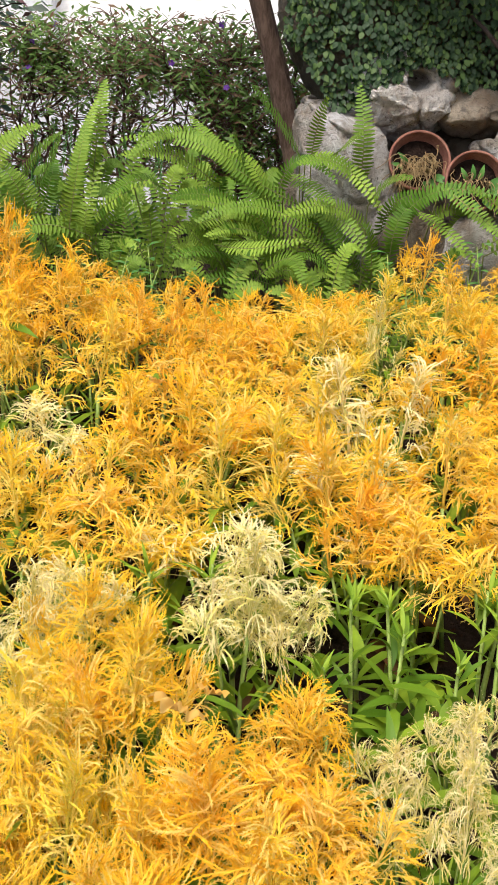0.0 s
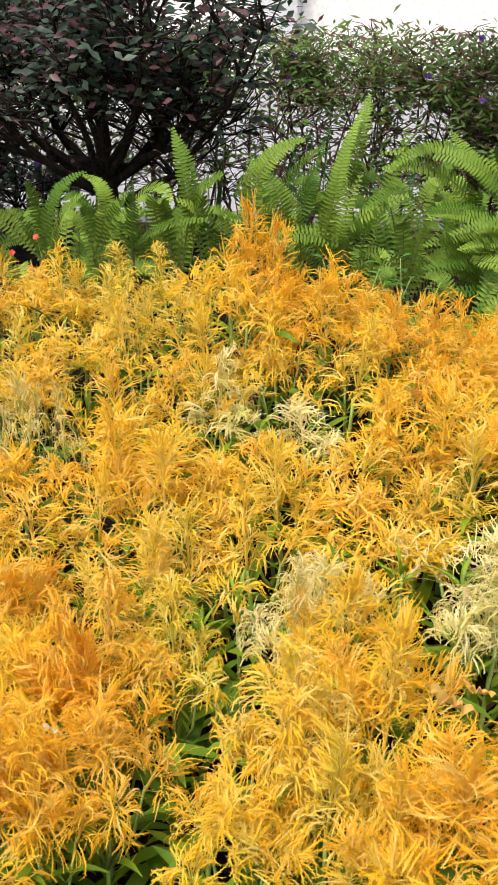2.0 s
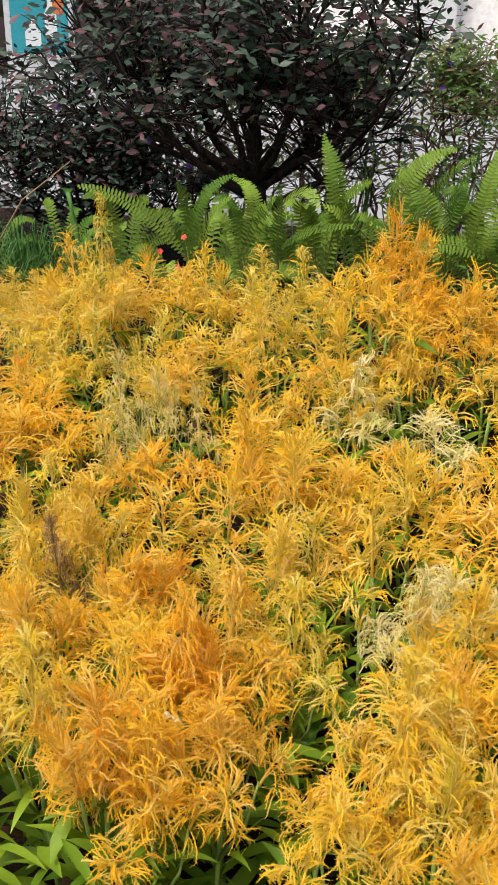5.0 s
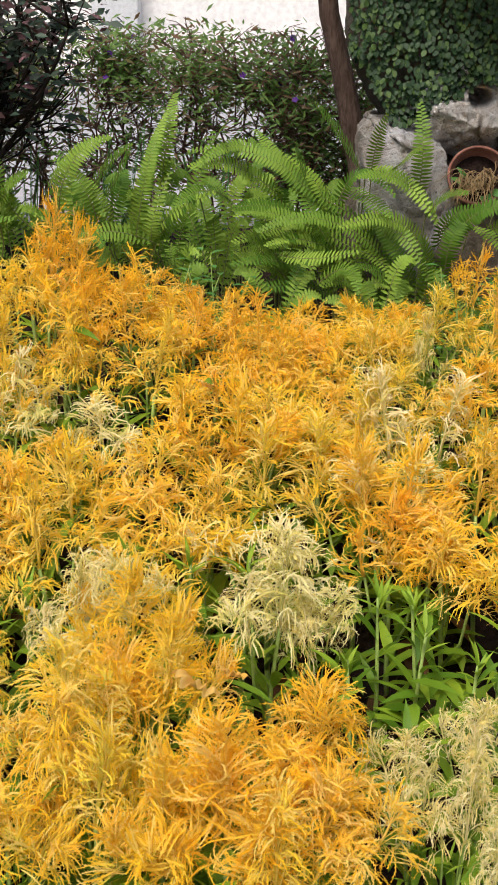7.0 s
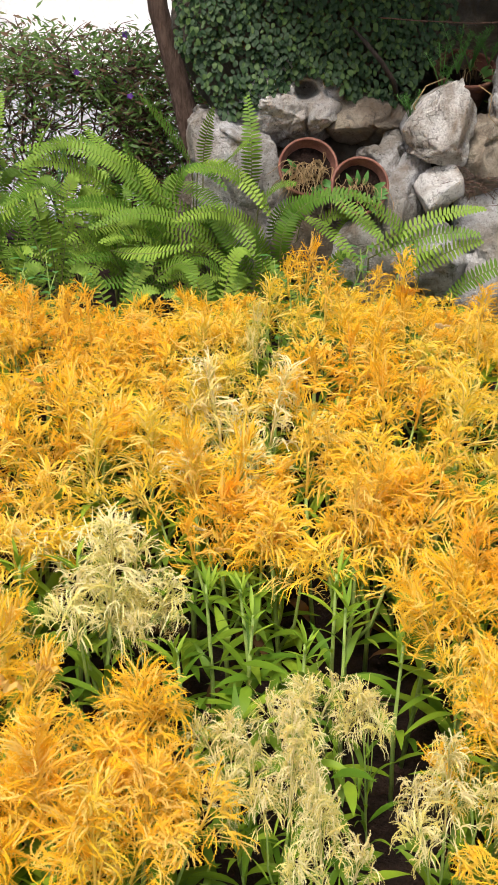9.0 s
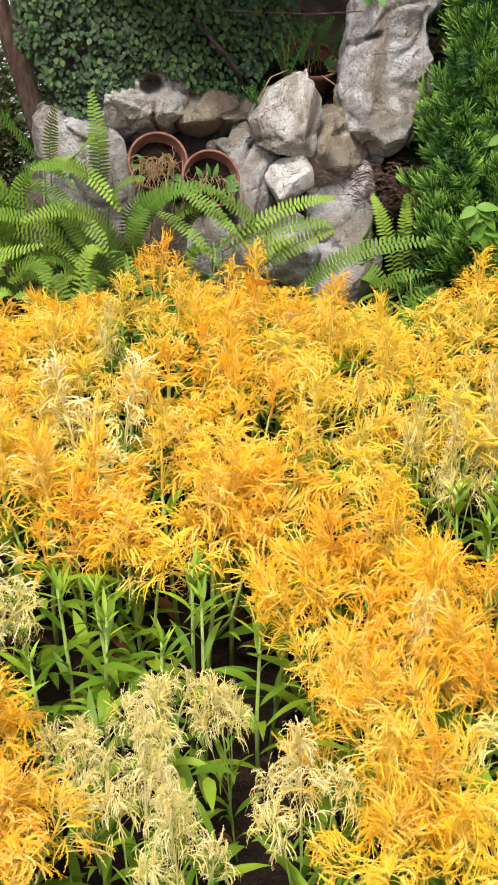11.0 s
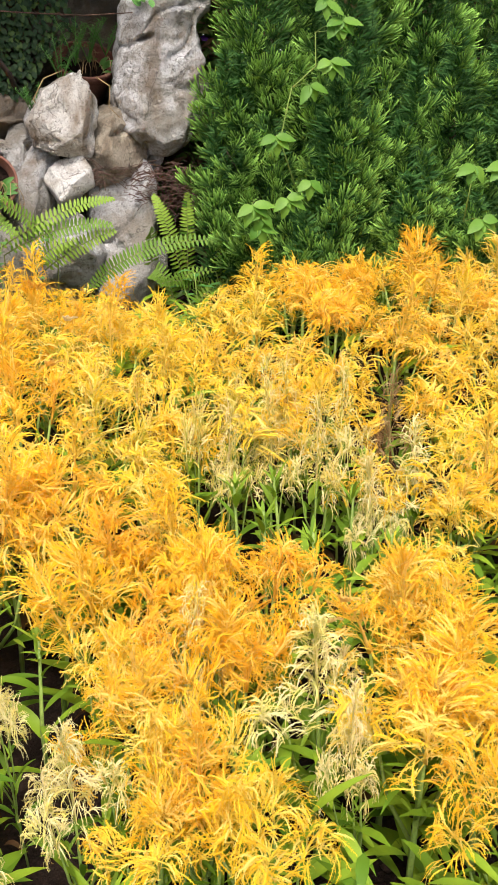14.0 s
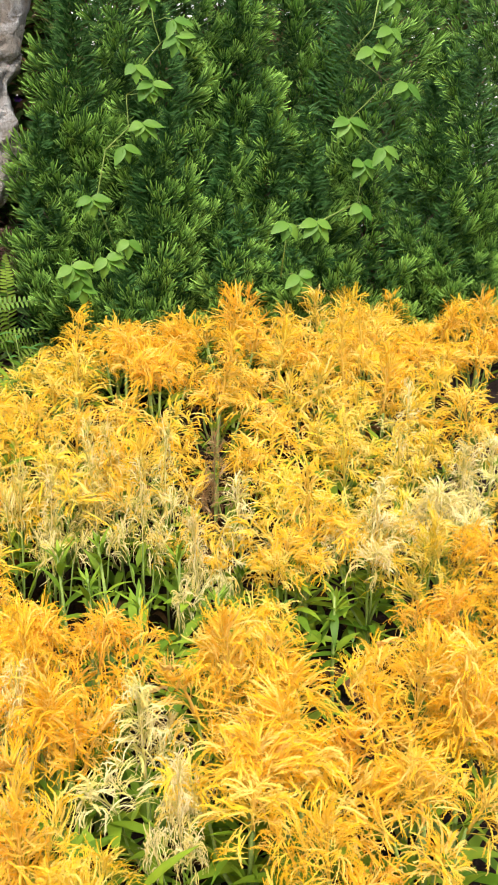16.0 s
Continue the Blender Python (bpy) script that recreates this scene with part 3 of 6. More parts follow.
plant_row("far", "gold", 0.60, 0.9, (-0.91, 2.61), (1.44, 1.96))
plant_row("far", "gold", 0.70, 0.95, (-1.27, 2.62), (-0.81, 2.54), (-0.06, 2.68), (0.37, 2.51), (1.11, 2.73))
plant_row("far", "gold", 0.80, 0.75, (2.73, 3.02), (1.19, 3.06), (2.67, 3.17))
plant_row("far", "gold", 0.80, 0.8, (1.2, 2.85), (1.38, 2.95), (2.23, 2.97), (1.04, 3.02), (0.73, 3.28))
plant_row("far", "gold", 0.80, 0.85, (2.58, 3.04))
plant_row("far", "gold", 0.80, 0.9, (2.49, 2.78), (2.63, 2.86), (0.99, 2.86), (-1.91, 2.96), (-1.37, 3.17), (0.69, 3.11), (-1.77, 3.28), (-1.61, 3.25))
plant_row("far", "gold", 0.80, 0.95, (-1.41, 3.02), (-1.03, 2.74), (-1.23, 1.96), (-1.07, 1.96), (-2.06, 2.43), (-1.81, 2.85), (-0.86, 2.77), (-0.7, 2.8), (-0.6, 2.74), (-0.54, 2.29), (-0.2, 2.13), (0.31, 2.03), (0.36, 1.94), (0.59, 2.99))
plant_row("far", "gold", 0.80, 0.95, (0.98, 2.69), (1.07, 2.48), (1.23, 2.58), (1.51, 2.38), (0.52, 2.33), (0.46, 2.15), (0.57, 2.03), (0.7, 2.0), (1.05, 2.24), (1.41, 2.26), (0.89, 1.86), (2.31, 2.67), (2.4, 2.65), (1.7, 2.24))
plant_row("far", "gold", 0.80, 0.95, (1.9, 1.87), (-0.5, 1.92), (-0.2, 1.94), (-0.91, 1.99), (-0.63, 2.1), (-0.98, 2.44), (-0.08, 2.52), (0.07, 2.54), (2.22, 2.53), (1.97, 2.54), (1.83, 2.66), (2.23, 2.8), (-1.69, 3.04), (-1.83, 3.1))
plant_row("far", "gold", 0.80, 0.95, (-1.53, 3.12))
plant_row("far", "gold", 0.90, 1.0, (-1.58, 2.91), (-1.19, 2.68), (-0.78, 2.23), (-0.78, 2.06), (-1.96, 2.56), (-1.61, 1.98), (-1.8, 1.98), (-0.42, 2.62), (-0.36, 2.23), (-0.45, 2.07), (0.01, 2.4), (0.16, 2.11), (1.43, 2.77), (1.28, 2.45))
plant_row("far", "gold", 0.90, 1.0, (1.45, 2.49), (0.63, 2.21), (0.5, 1.91), (2.05, 2.67), (2.5, 2.39), (2.29, 2.37), (1.77, 2.52), (1.84, 2.33), (2.48, 2.16), (1.7, 1.88), (2.65, 2.08), (3.0, 2.33))
plant_row("far", "gold", 1.00, 1.0, (-0.91, 2.29), (-0.29, 2.06), (0.75, 2.08))
plant_row("far", "orange", 0.70, 0.95, (-0.68, 3.15), (0.53, 3.27))
plant_row("far", "orange", 0.70, 1.2, (-0.75, 3.15))
plant_row("far", "orange", 0.80, 0.7, (2.89, 3.14), (0.01, 3.22), (1.07, 3.22), (0.2, 3.27))
plant_row("far", "orange", 0.80, 0.75, (0.21, 3.11), (0.92, 3.19), (-0.28, 3.26), (0.36, 3.27), (2.1, 3.27))
plant_row("far", "orange", 0.80, 0.8, (2.8, 2.82), (-0.2, 3.07), (0.01, 3.06), (1.91, 3.17))
plant_row("far", "orange", 0.80, 0.85, (1.54, 3.07), (1.72, 3.17), (2.23, 3.15))
plant_row("far", "orange", 0.80, 0.9, (2.69, 2.68), (-0.0, 2.87), (0.14, 2.95), (-0.17, 2.93), (1.7, 2.99), (1.87, 2.99), (2.09, 3.1), (-0.39, 3.15), (-0.52, 3.26))
plant_row("far", "orange", 0.80, 0.95, (-1.46, 2.21), (-1.12, 2.11), (-0.63, 2.97), (-0.34, 2.89), (-0.15, 2.75), (0.01, 2.72), (0.24, 1.96), (0.79, 2.87), (1.66, 2.72), (0.66, 2.39), (3.06, 2.88), (-0.28, 2.38), (-1.72, 2.42), (2.91, 2.71))
plant_row("far", "orange", 0.80, 0.95, (1.78, 2.83), (0.82, 3.04))
plant_row("far", "orange", 0.80, 1.26, (-0.82, 3.15))
plant_row("far", "orange", 0.90, 1.0, (-1.56, 2.12), (-0.94, 2.14), (-1.79, 2.19), (-0.53, 2.95), (-0.25, 2.59), (0.27, 2.15), (0.62, 2.72), (0.67, 2.52), (1.59, 2.82), (0.65, 2.1), (2.54, 2.58), (2.78, 2.56), (2.98, 2.51))
plant_row("far", "orange", 1.00, 1.0, (-1.59, 2.3), (-0.45, 2.99), (-0.13, 2.33), (0.49, 2.56), (2.04, 2.92))
plant_row("far", "orange", 1.05, 1.2, (-0.76, 2.89))
plant_row("far", "silver", 0.45, 0.9, (0.35, 2.82))
plant_row("far", "silver", 0.50, 0.9, (-1.09, 2.33))
plant_row("far", "silver", 0.60, 0.9, (-1.28, 2.24))
plant_row("far", "silver", 0.70, 0.95, (-1.37, 2.39), (-1.21, 2.34), (1.24, 2.12), (1.37, 2.27))
plant_row("far", "silver", 0.58, 0.98, (1.27, 2.28), (1.16, 2.26), (1.06, 2.20), (1.44, 2.14), (1.33, 2.04), (1.12, 2.10))
plant_row("far", "yellow", 0.50, 0.9, (0.32, 2.96))
plant_row("far", "yellow", 0.50, 1.2, (-1.84, 3.15))
plant_row("far", "yellow", 0.70, 0.85, (-2.07, 2.94))
plant_row("far", "yellow", 0.70, 0.95, (-1.89, 2.78), (-1.0, 3.03), (-1.28, 2.52), (-1.28, 2.13), (0.93, 2.1))
plant_row("far", "yellow", 0.80, 0.7, (-2.21, 3.23))
plant_row("far", "yellow", 0.80, 0.75, (-2.17, 3.07), (-2.06, 3.28))
plant_row("far", "yellow", 0.80, 0.8, (-2.02, 3.1))
plant_row("far", "yellow", 0.80, 0.9, (0.41, 3.1), (-1.07, 3.27))
plant_row("far", "yellow", 0.80, 0.95, (-1.19, 3.06), (-1.45, 2.71), (-1.33, 1.92), (-2.16, 2.89), (-1.82, 2.61), (-1.48, 2.53), (-1.18, 2.87), (0.17, 2.76), (0.89, 2.51), (0.93, 2.26), (2.42, 3.0), (2.03, 2.24), (1.98, 2.1), (2.22, 2.12))
plant_row("far", "yellow", 0.80, 0.95, (-0.67, 1.92), (2.1, 2.0), (1.81, 2.04), (-1.63, 2.57), (0.27, 2.64), (0.8, 2.65), (-0.92, 3.17), (-1.22, 3.21))
plant_row("far", "yellow", 0.80, 1.2, (-1.65, 2.76))
plant_row("far", "yellow", 0.90, 1.0, (0.14, 2.4), (0.8, 2.26), (1.17, 2.24), (2.02, 2.38))
plant_row("far", "yellow", 1.00, 1.0, (-0.05, 2.19), (0.08, 2.23))

for protos in PLANTS.values():
    for ob in protos:
        if ob.name not in used:
            for o in (*ob.children_recursive, ob):
                bpy.data.objects.remove(o)


# ---- lower leaves that close the bed ----
def under_leaves(seed, count):
    """Lower celosia leaves on short side shoots, close over the soil."""
    rng = random.Random(seed)
    g = Geo()
    for _ in range(count):
        az, r = rng.uniform(-0.74, 0.80), math.sqrt(rng.uniform(0.8, 12.5))
        x, y = 0.1 + r * math.sin(az), -0.15 + r * math.cos(az)
        if y > 3.2 or noise.noise((x * 2.6, y * 2.6, 5)) < -0.22:
            continue
        p = Vector((x, y, ground_z(x, y) + rng.uniform(0.01, 0.36)))
        g.blade(p, vec(rng.uniform(0, 6.28), rng.uniform(-0.2, 0.9)), Vector((0, 0, 1)), rng.uniform(0.08, 0.14), rng.uniform(0.026, 0.042), 4, rng.uniform(0.3, 1.3), 0.12, lance)
    tagged(new("low_foliage", g.mesh("low_foliage", M_LEAF)), "low green celosia leaves close over the soil", "foliage", "", "stuff")


under_leaves(77, 5400)


def leafy_shoot(x, y, height, seed):
    """A celosia stem without a plume: lance leaves in a spiral, small and upright towards the tip."""
    rng = random.Random(seed)
    root = thing("leafy_shoot", "green celosia shoot with lance leaves and no plume", "plant", pose(x, y, ground_z(x, y) - 0.01, rng.uniform(-5, 5), rng.uniform(-5, 5), rng.uniform(0, 360)), "celosia shoots")
    st = Geo()
    st.tube([Vector((0, 0, 0)), Vector((0.006, 0, height * 0.5)), Vector((0, 0.004, height))], [0.0055, 0.0048, 0.003], 5)
    child("stem", st.mesh("stem", M_STEM), root)
    tip = Geo()
    for k in range(9):
        tip.blade(Vector((0, 0, height - 0.05 * rng.random())), vec(k * 2.4, rng.uniform(0.5, 1.3)), Vector((0, 0, 1)), rng.uniform(0.04, 0.075), 0.014, 4, rng.uniform(0.1, 0.6), 0.15, lance)
    child("young_leaves", tip.mesh("young_leaves", M_YOUNG), root, None, "", "stuff")
    for k in range(8):
        z = height * (0.22 + 0.66 * k / 7)
        a = k * 2.4 + rng.uniform(-0.3, 0.3)
        size = rng.uniform(0.8, 1.1) * (1.2 - 0.45 * k / 7)
        child("leaf", rng.choice(LEAVES), root, pose(0, 0, z, 0, -15 - 30 * k / 7 + rng.uniform(-10, 10), math.degrees(a)) @ Matrix.Diagonal((size, size, size, 1)))


for k, (x, y, h) in enumerate(((0.16, 1.58, 0.42), (0.26, 1.64, 0.46), (0.37, 1.60, 0.40), (0.30, 1.72, 0.47), (0.46, 1.66, 0.44), (0.56, 1.60, 0.40), (0.60, 1.72, 0.45), (0.20, 1.76, 0.48), (0.44, 1.76, 0.46), (-0.22, 1.84, 0.46), (-0.34, 1.90, 0.44), (-0.10, 1.86, 0.48), (-0.52, 1.74, 0.42), (-0.62, 1.70, 0.40), (1.10, 1.68, 0.44), (1.22, 1.76, 0.46), (1.34, 1.72, 0.44), (1.12, 1.84, 0.48), (1.48, 1.66, 0.42), (1.62, 1.60, 0.42), (0.84, 1.20, 0.34), (0.55, 1.02, 0.32), (-0.48, 1.16, 0.34), (-0.54, 1.00, 0.32), (1.10, 1.97, 0.46), (1.22, 1.98, 0.48), (1.36, 1.92, 0.46), (1.47, 1.98, 0.46))):
    leafy_shoot(x, y, h, 900 + k)


# ---- fasciated crests among the plumes ----
for x, y, z, turn, size in ((-0.085, 1.07, 0.70, 10, 1.15), (-0.05, 1.19, 0.64, 60, 0.8), (0.79, 2.85, 0.76, 20, 1.1), (0.84, 2.63, 0.72, 100, 0.7), (-0.22, 2.37, 0.67, 40, 0.8), (0.75, 2.41, 0.67, 140, 0.8), (0.22, 1.80, 0.50, 120, 0.6), (0.18, 1.80, 0.55, 30, 0.5), (1.06, 1.28, 0.56, 60, 0.7), (1.04, 1.30, 0.51, 110, 0.6), (1.43, 1.17, 0.56, 150, 0.8), (-1.57, 2.67, 0.75, 80, 0.7), (-0.67, 1.12, 0.54, 50, 0.5)):
    crest = tagged(new("celosia_crest", CREST), "folded velvety orange crest among the plumes", "flower", "celosia crests")
    crest.matrix_basis = pose(x, y, z + 0.005, -12, 12, 0.3 * turn - 20) @ Matrix.Diagonal((size, size, size, 1))


# ---- sword ferns behind the bed ----
def frond_geo(rng, base, ctrl, tip, width):
    """A sword fern frond: an arching midrib with close-set, slightly curved pinnae on both sides."""
    g = Geo()

    def at(s):
        return base * (1 - s) ** 2 + ctrl * (2 * s * (1 - s)) + tip * s * s
    length = sum((at((i + 1) / 12) - at(i / 12)).length for i in range(12))
    n = max(12, int(length / 0.0160))
    roll = rng.uniform(-0.35, 0.35)
    towards = Vector((0.1, -0.75, 0.65))
    for i in range(n):
        s = 0.06 + 0.94 * (i + 0.5) / n
        p = at(s)
        d = (at(min(s + 0.02, 1)) - at(s - 0.02)).normalized()
        sd = d.cross(towards).normalized()
        up = sd.cross(d).normalized()
        sd = sd * math.cos(roll) + up * math.sin(roll)
        up = sd.cross(d).normalized()
        prof = min(1.0, 0.45 + 3.0 * (s - 0.06)) * (1 - max(0, s - 0.5) ** 1.8 * 2.6)
        ln = max(0.008, width * 0.5 * prof)
        for sign in (1, -1):
            a = (sd * sign + d * (0.16 + rng.uniform(-0.05, 0.05)) + up * rng.uniform(0.0, 0.18)).normalized()
            g.blade(p + d * (0.003 * sign), a, up, ln * rng.uniform(0.9, 1.05), 0.0104, 3, rng.uniform(0.0, 0.35), 0.14, lambda q: (0.8, 1.0, 0.86, 0.25)[round(q * 3)])
    return g, [at(i / 10) for i in range(11)]


def fern(fronds, seed, width=0.072, label="clump of fresh green sword fern with arching fronds"):
    """fronds: foot, control point and tip of each midrib."""
    rng = random.Random(seed)
    root = thing("fern_clump", label, "fern", None, "sword ferns behind the bed")
    cx = sum(f[0] for f in fronds) / len(fronds)
    cy = sum(f[1] for f in fronds) / len(fronds) + 0.05
    for f in fronds:
        base, ctrl, tip = Vector(f[:3]), Vector(f[3:6]), Vector(f[6:])
        g, rib = frond_geo(rng, base, ctrl, tip, width * rng.uniform(0.85, 1.12))
        fr = child("frond", g.mesh("frond", M_FERN), root)
        foot = Vector((cx + (base.x - cx) * 0.6, cy, ground_z(cx, cy) - 0.02))
        r = Geo()
        r.tube([foot, foot.lerp(base, 0.5) - (ctrl - base) * 0.08] + rib, [0.0034, 0.0032] + [0.003 * (1.0 - 0.75 * i / 10) for i in range(11)], 4)
        child("midrib", r.mesh("midrib", M_RACHIS), fr)
    return root


def low_fern(x, y, seed, count, reach, height):
    rng = random.Random(seed)
    fr = []
    z = ground_z(x, y)
    for k in range(count):
        a = k * 2.4 + rng.uniform(-0.4, 0.4)
        up = rng.uniform(0.2, 1)
        d = reach * (1.1 - 0.7 * up) * rng.uniform(0.75, 1.1)
        h = height * (0.35 + 0.65 * up) * rng.uniform(0.8, 1.1)
        c = Vector((math.cos(a), math.sin(a), 0))
        b = Vector((x, y, z)) + c * d * 0.1 + Vector((0, 0, h * 0.3))
        m = Vector((x, y, z)) + c * d * 0.45 + Vector((0, 0, h * 1.15))
        t = Vector((x, y, z)) + c * d + Vector((0, 0, h * (0.95 if up > 0.6 else 0.6)))
        fr.append((*b, *m, *t))
    return fern(fr, seed, 0.066)


fern([
    (-0.69, 4.03, 0.60, -0.61, 3.80, 0.98, -0.55, 4.00, 1.17),
    (-0.88, 4.02, 0.84, -0.76, 3.90, 1.03, -0.64, 3.80, 1.09),
    (-1.03, 4.02, 0.88, -0.89, 3.90, 1.08, -0.72, 3.80, 1.11),
    (-0.79, 4.02, 0.76, -0.86, 3.90, 0.90, -0.96, 3.80, 0.84),
    (-0.81, 4.02, 0.65, -0.83, 3.90, 0.79, -0.91, 3.80, 0.81),
    (-0.82, 4.03, 0.67, -0.68, 3.80, 0.96, -0.71, 4.00, 0.97),
    (-0.58, 4.03, 0.87, -0.52, 3.80, 1.14, -0.51, 4.00, 1.25),
    (-0.64, 4.02, 0.63, -0.59, 3.90, 0.75, -0.46, 3.80, 0.80),
    (-0.97, 4.02, 0.65, -0.91, 3.90, 0.80, -1.03, 3.80, 0.83),
], 965)
fern([
    (0.02, 3.97, 0.85, -0.22, 3.80, 1.23, -0.40, 3.65, 1.02),
    (0.05, 4.00, 0.78, -0.09, 3.65, 1.04, -0.21, 3.95, 1.13),
    (-0.03, 3.97, 0.78, -0.23, 3.80, 1.09, -0.42, 3.65, 1.03),
    (-0.30, 3.97, 0.86, -0.38, 3.80, 0.98, -0.48, 3.65, 0.89),
    (-0.11, 3.97, 0.78, -0.15, 3.80, 0.92, -0.26, 3.65, 0.86),
    (-0.02, 3.97, 0.77, -0.11, 3.80, 0.81, -0.27, 3.65, 0.77),
    (0.10, 3.97, 0.67, -0.07, 3.80, 0.80, -0.13, 3.65, 0.75),
    (-0.01, 3.97, 0.53, -0.15, 3.80, 0.71, -0.20, 3.65, 0.82),
    (-0.06, 3.97, 0.49, -0.19, 3.80, 0.64, -0.25, 3.65, 0.56),
    (-0.44, 3.97, 0.96, -0.35, 3.80, 1.11, -0.28, 3.65, 1.19),
    (0.01, 3.97, 0.54, -0.17, 3.80, 0.67, -0.26, 3.65, 0.73),
], 966)
fern([
    (0.18, 3.87, 1.00, 0.11, 3.75, 1.14, 0.01, 3.65, 1.25),
    (0.22, 3.87, 0.98, 0.22, 3.75, 1.11, 0.26, 3.65, 1.22),
    (0.39, 3.88, 0.87, 0.40, 3.65, 1.08, 0.38, 3.85, 1.24),
    (0.07, 3.87, 0.88, -0.05, 3.75, 1.02, -0.05, 3.65, 1.12),
    (0.07, 3.88, 0.77, 0.09, 3.65, 0.98, -0.11, 3.85, 1.06),
    (0.08, 3.87, 0.72, 0.11, 3.75, 1.15, 0.30, 3.65, 0.94),
    (0.20, 3.87, 1.00, 0.34, 3.75, 1.03, 0.45, 3.65, 0.85),
    (0.29, 3.87, 1.00, 0.32, 3.75, 1.04, 0.38, 3.65, 1.11),
    (0.12, 3.87, 0.94, 0.22, 3.75, 0.92, 0.29, 3.65, 0.87),
    (0.09, 3.87, 0.77, 0.32, 3.75, 0.94, 0.44, 3.65, 0.63),
    (0.16, 3.87, 0.71, 0.31, 3.75, 0.72, 0.35, 3.65, 0.53),
], 967)
fern([
    (0.49, 3.72, 0.64, 0.49, 3.60, 1.01, 0.82, 3.50, 0.92),
    (0.50, 3.73, 0.59, 0.45, 3.50, 0.86, 0.58, 3.70, 0.88),
    (0.41, 3.72, 0.85, 0.45, 3.60, 0.98, 0.53, 3.50, 0.98),
    (0.66, 3.72, 0.92, 0.77, 3.60, 0.85, 0.83, 3.50, 0.79),
    (0.57, 3.72, 0.83, 0.67, 3.60, 0.82, 0.76, 3.50, 0.69),
    (-0.12, 3.72, 0.72, 0.00, 3.60, 0.71, 0.18, 3.50, 0.78),
    (0.02, 3.72, 0.59, 0.17, 3.60, 0.78, 0.18, 3.50, 0.63),
    (0.43, 3.72, 0.55, 0.43, 3.60, 0.79, 0.37, 3.50, 0.83),
], 968)
fern([
    (0.76, 3.61, 0.71, 1.03, 3.55, 0.89, 1.18, 3.50, 0.89),
    (0.80, 3.61, 0.70, 1.01, 3.55, 0.83, 1.17, 3.50, 0.80),
    (0.93, 3.61, 0.63, 1.07, 3.55, 0.75, 1.18, 3.50, 0.78),
    (0.99, 3.61, 0.73, 0.86, 3.55, 0.87, 0.71, 3.50, 0.95),
    (1.07, 3.61, 0.52, 1.23, 3.55, 0.76, 1.63, 3.50, 0.71),
    (0.91, 3.61, 0.64, 0.92, 3.55, 0.73, 1.04, 3.50, 0.76),
], 969)
fern([
    (1.50, 3.72, 0.44, 1.41, 3.60, 0.75, 1.37, 3.70, 0.86),
    (1.50, 3.72, 0.44, 1.47, 3.60, 0.74, 1.50, 3.70, 0.86),
    (1.64, 3.72, 0.43, 1.59, 3.60, 0.69, 1.63, 3.70, 0.77),
    (1.62, 3.71, 0.48, 1.52, 3.65, 0.56, 1.35, 3.60, 0.55),
    (1.36, 3.71, 0.55, 1.34, 3.65, 0.71, 1.33, 3.60, 0.76),
    (1.65, 3.71, 0.48, 1.67, 3.65, 0.67, 1.79, 3.60, 0.74),
    (2.02, 3.71, 0.62, 1.96, 3.65, 0.75, 1.96, 3.60, 0.82),
    (1.43, 3.71, 0.44, 1.41, 3.65, 0.59, 1.57, 3.60, 0.58),
    (1.72, 3.71, 0.49, 1.74, 3.65, 0.60, 1.68, 3.60, 0.70),
], 970)
fern([
    (-1.73, 3.71, 0.66, -1.87, 3.62, 0.93, -2.11, 3.55, 0.95),
    (-1.71, 3.72, 0.66, -1.65, 3.55, 0.97, -1.52, 3.70, 1.00),
    (-1.68, 3.71, 0.70, -1.60, 3.62, 0.89, -1.48, 3.55, 0.94),
    (-1.36, 3.71, 0.70, -1.32, 3.62, 0.90, -1.29, 3.55, 0.99),
    (-1.58, 3.71, 0.64, -1.52, 3.62, 0.79, -1.51, 3.55, 0.82),
    (-1.48, 3.71, 0.71, -1.38, 3.62, 0.91, -1.31, 3.55, 0.95),
    (-1.35, 3.71, 0.89, -1.21, 3.62, 1.02, -1.15, 3.55, 0.92),
    (-1.12, 3.72, 0.74, -1.10, 3.55, 1.01, -1.18, 3.70, 1.16),
    (-1.13, 3.71, 0.86, -1.04, 3.62, 1.00, -0.96, 3.55, 1.02),
    (-1.35, 3.71, 0.72, -1.23, 3.62, 0.85, -1.02, 3.55, 0.86),
    (-0.85, 3.71, 0.79, -0.76, 3.62, 0.80, -0.71, 3.55, 0.77),
], 971)
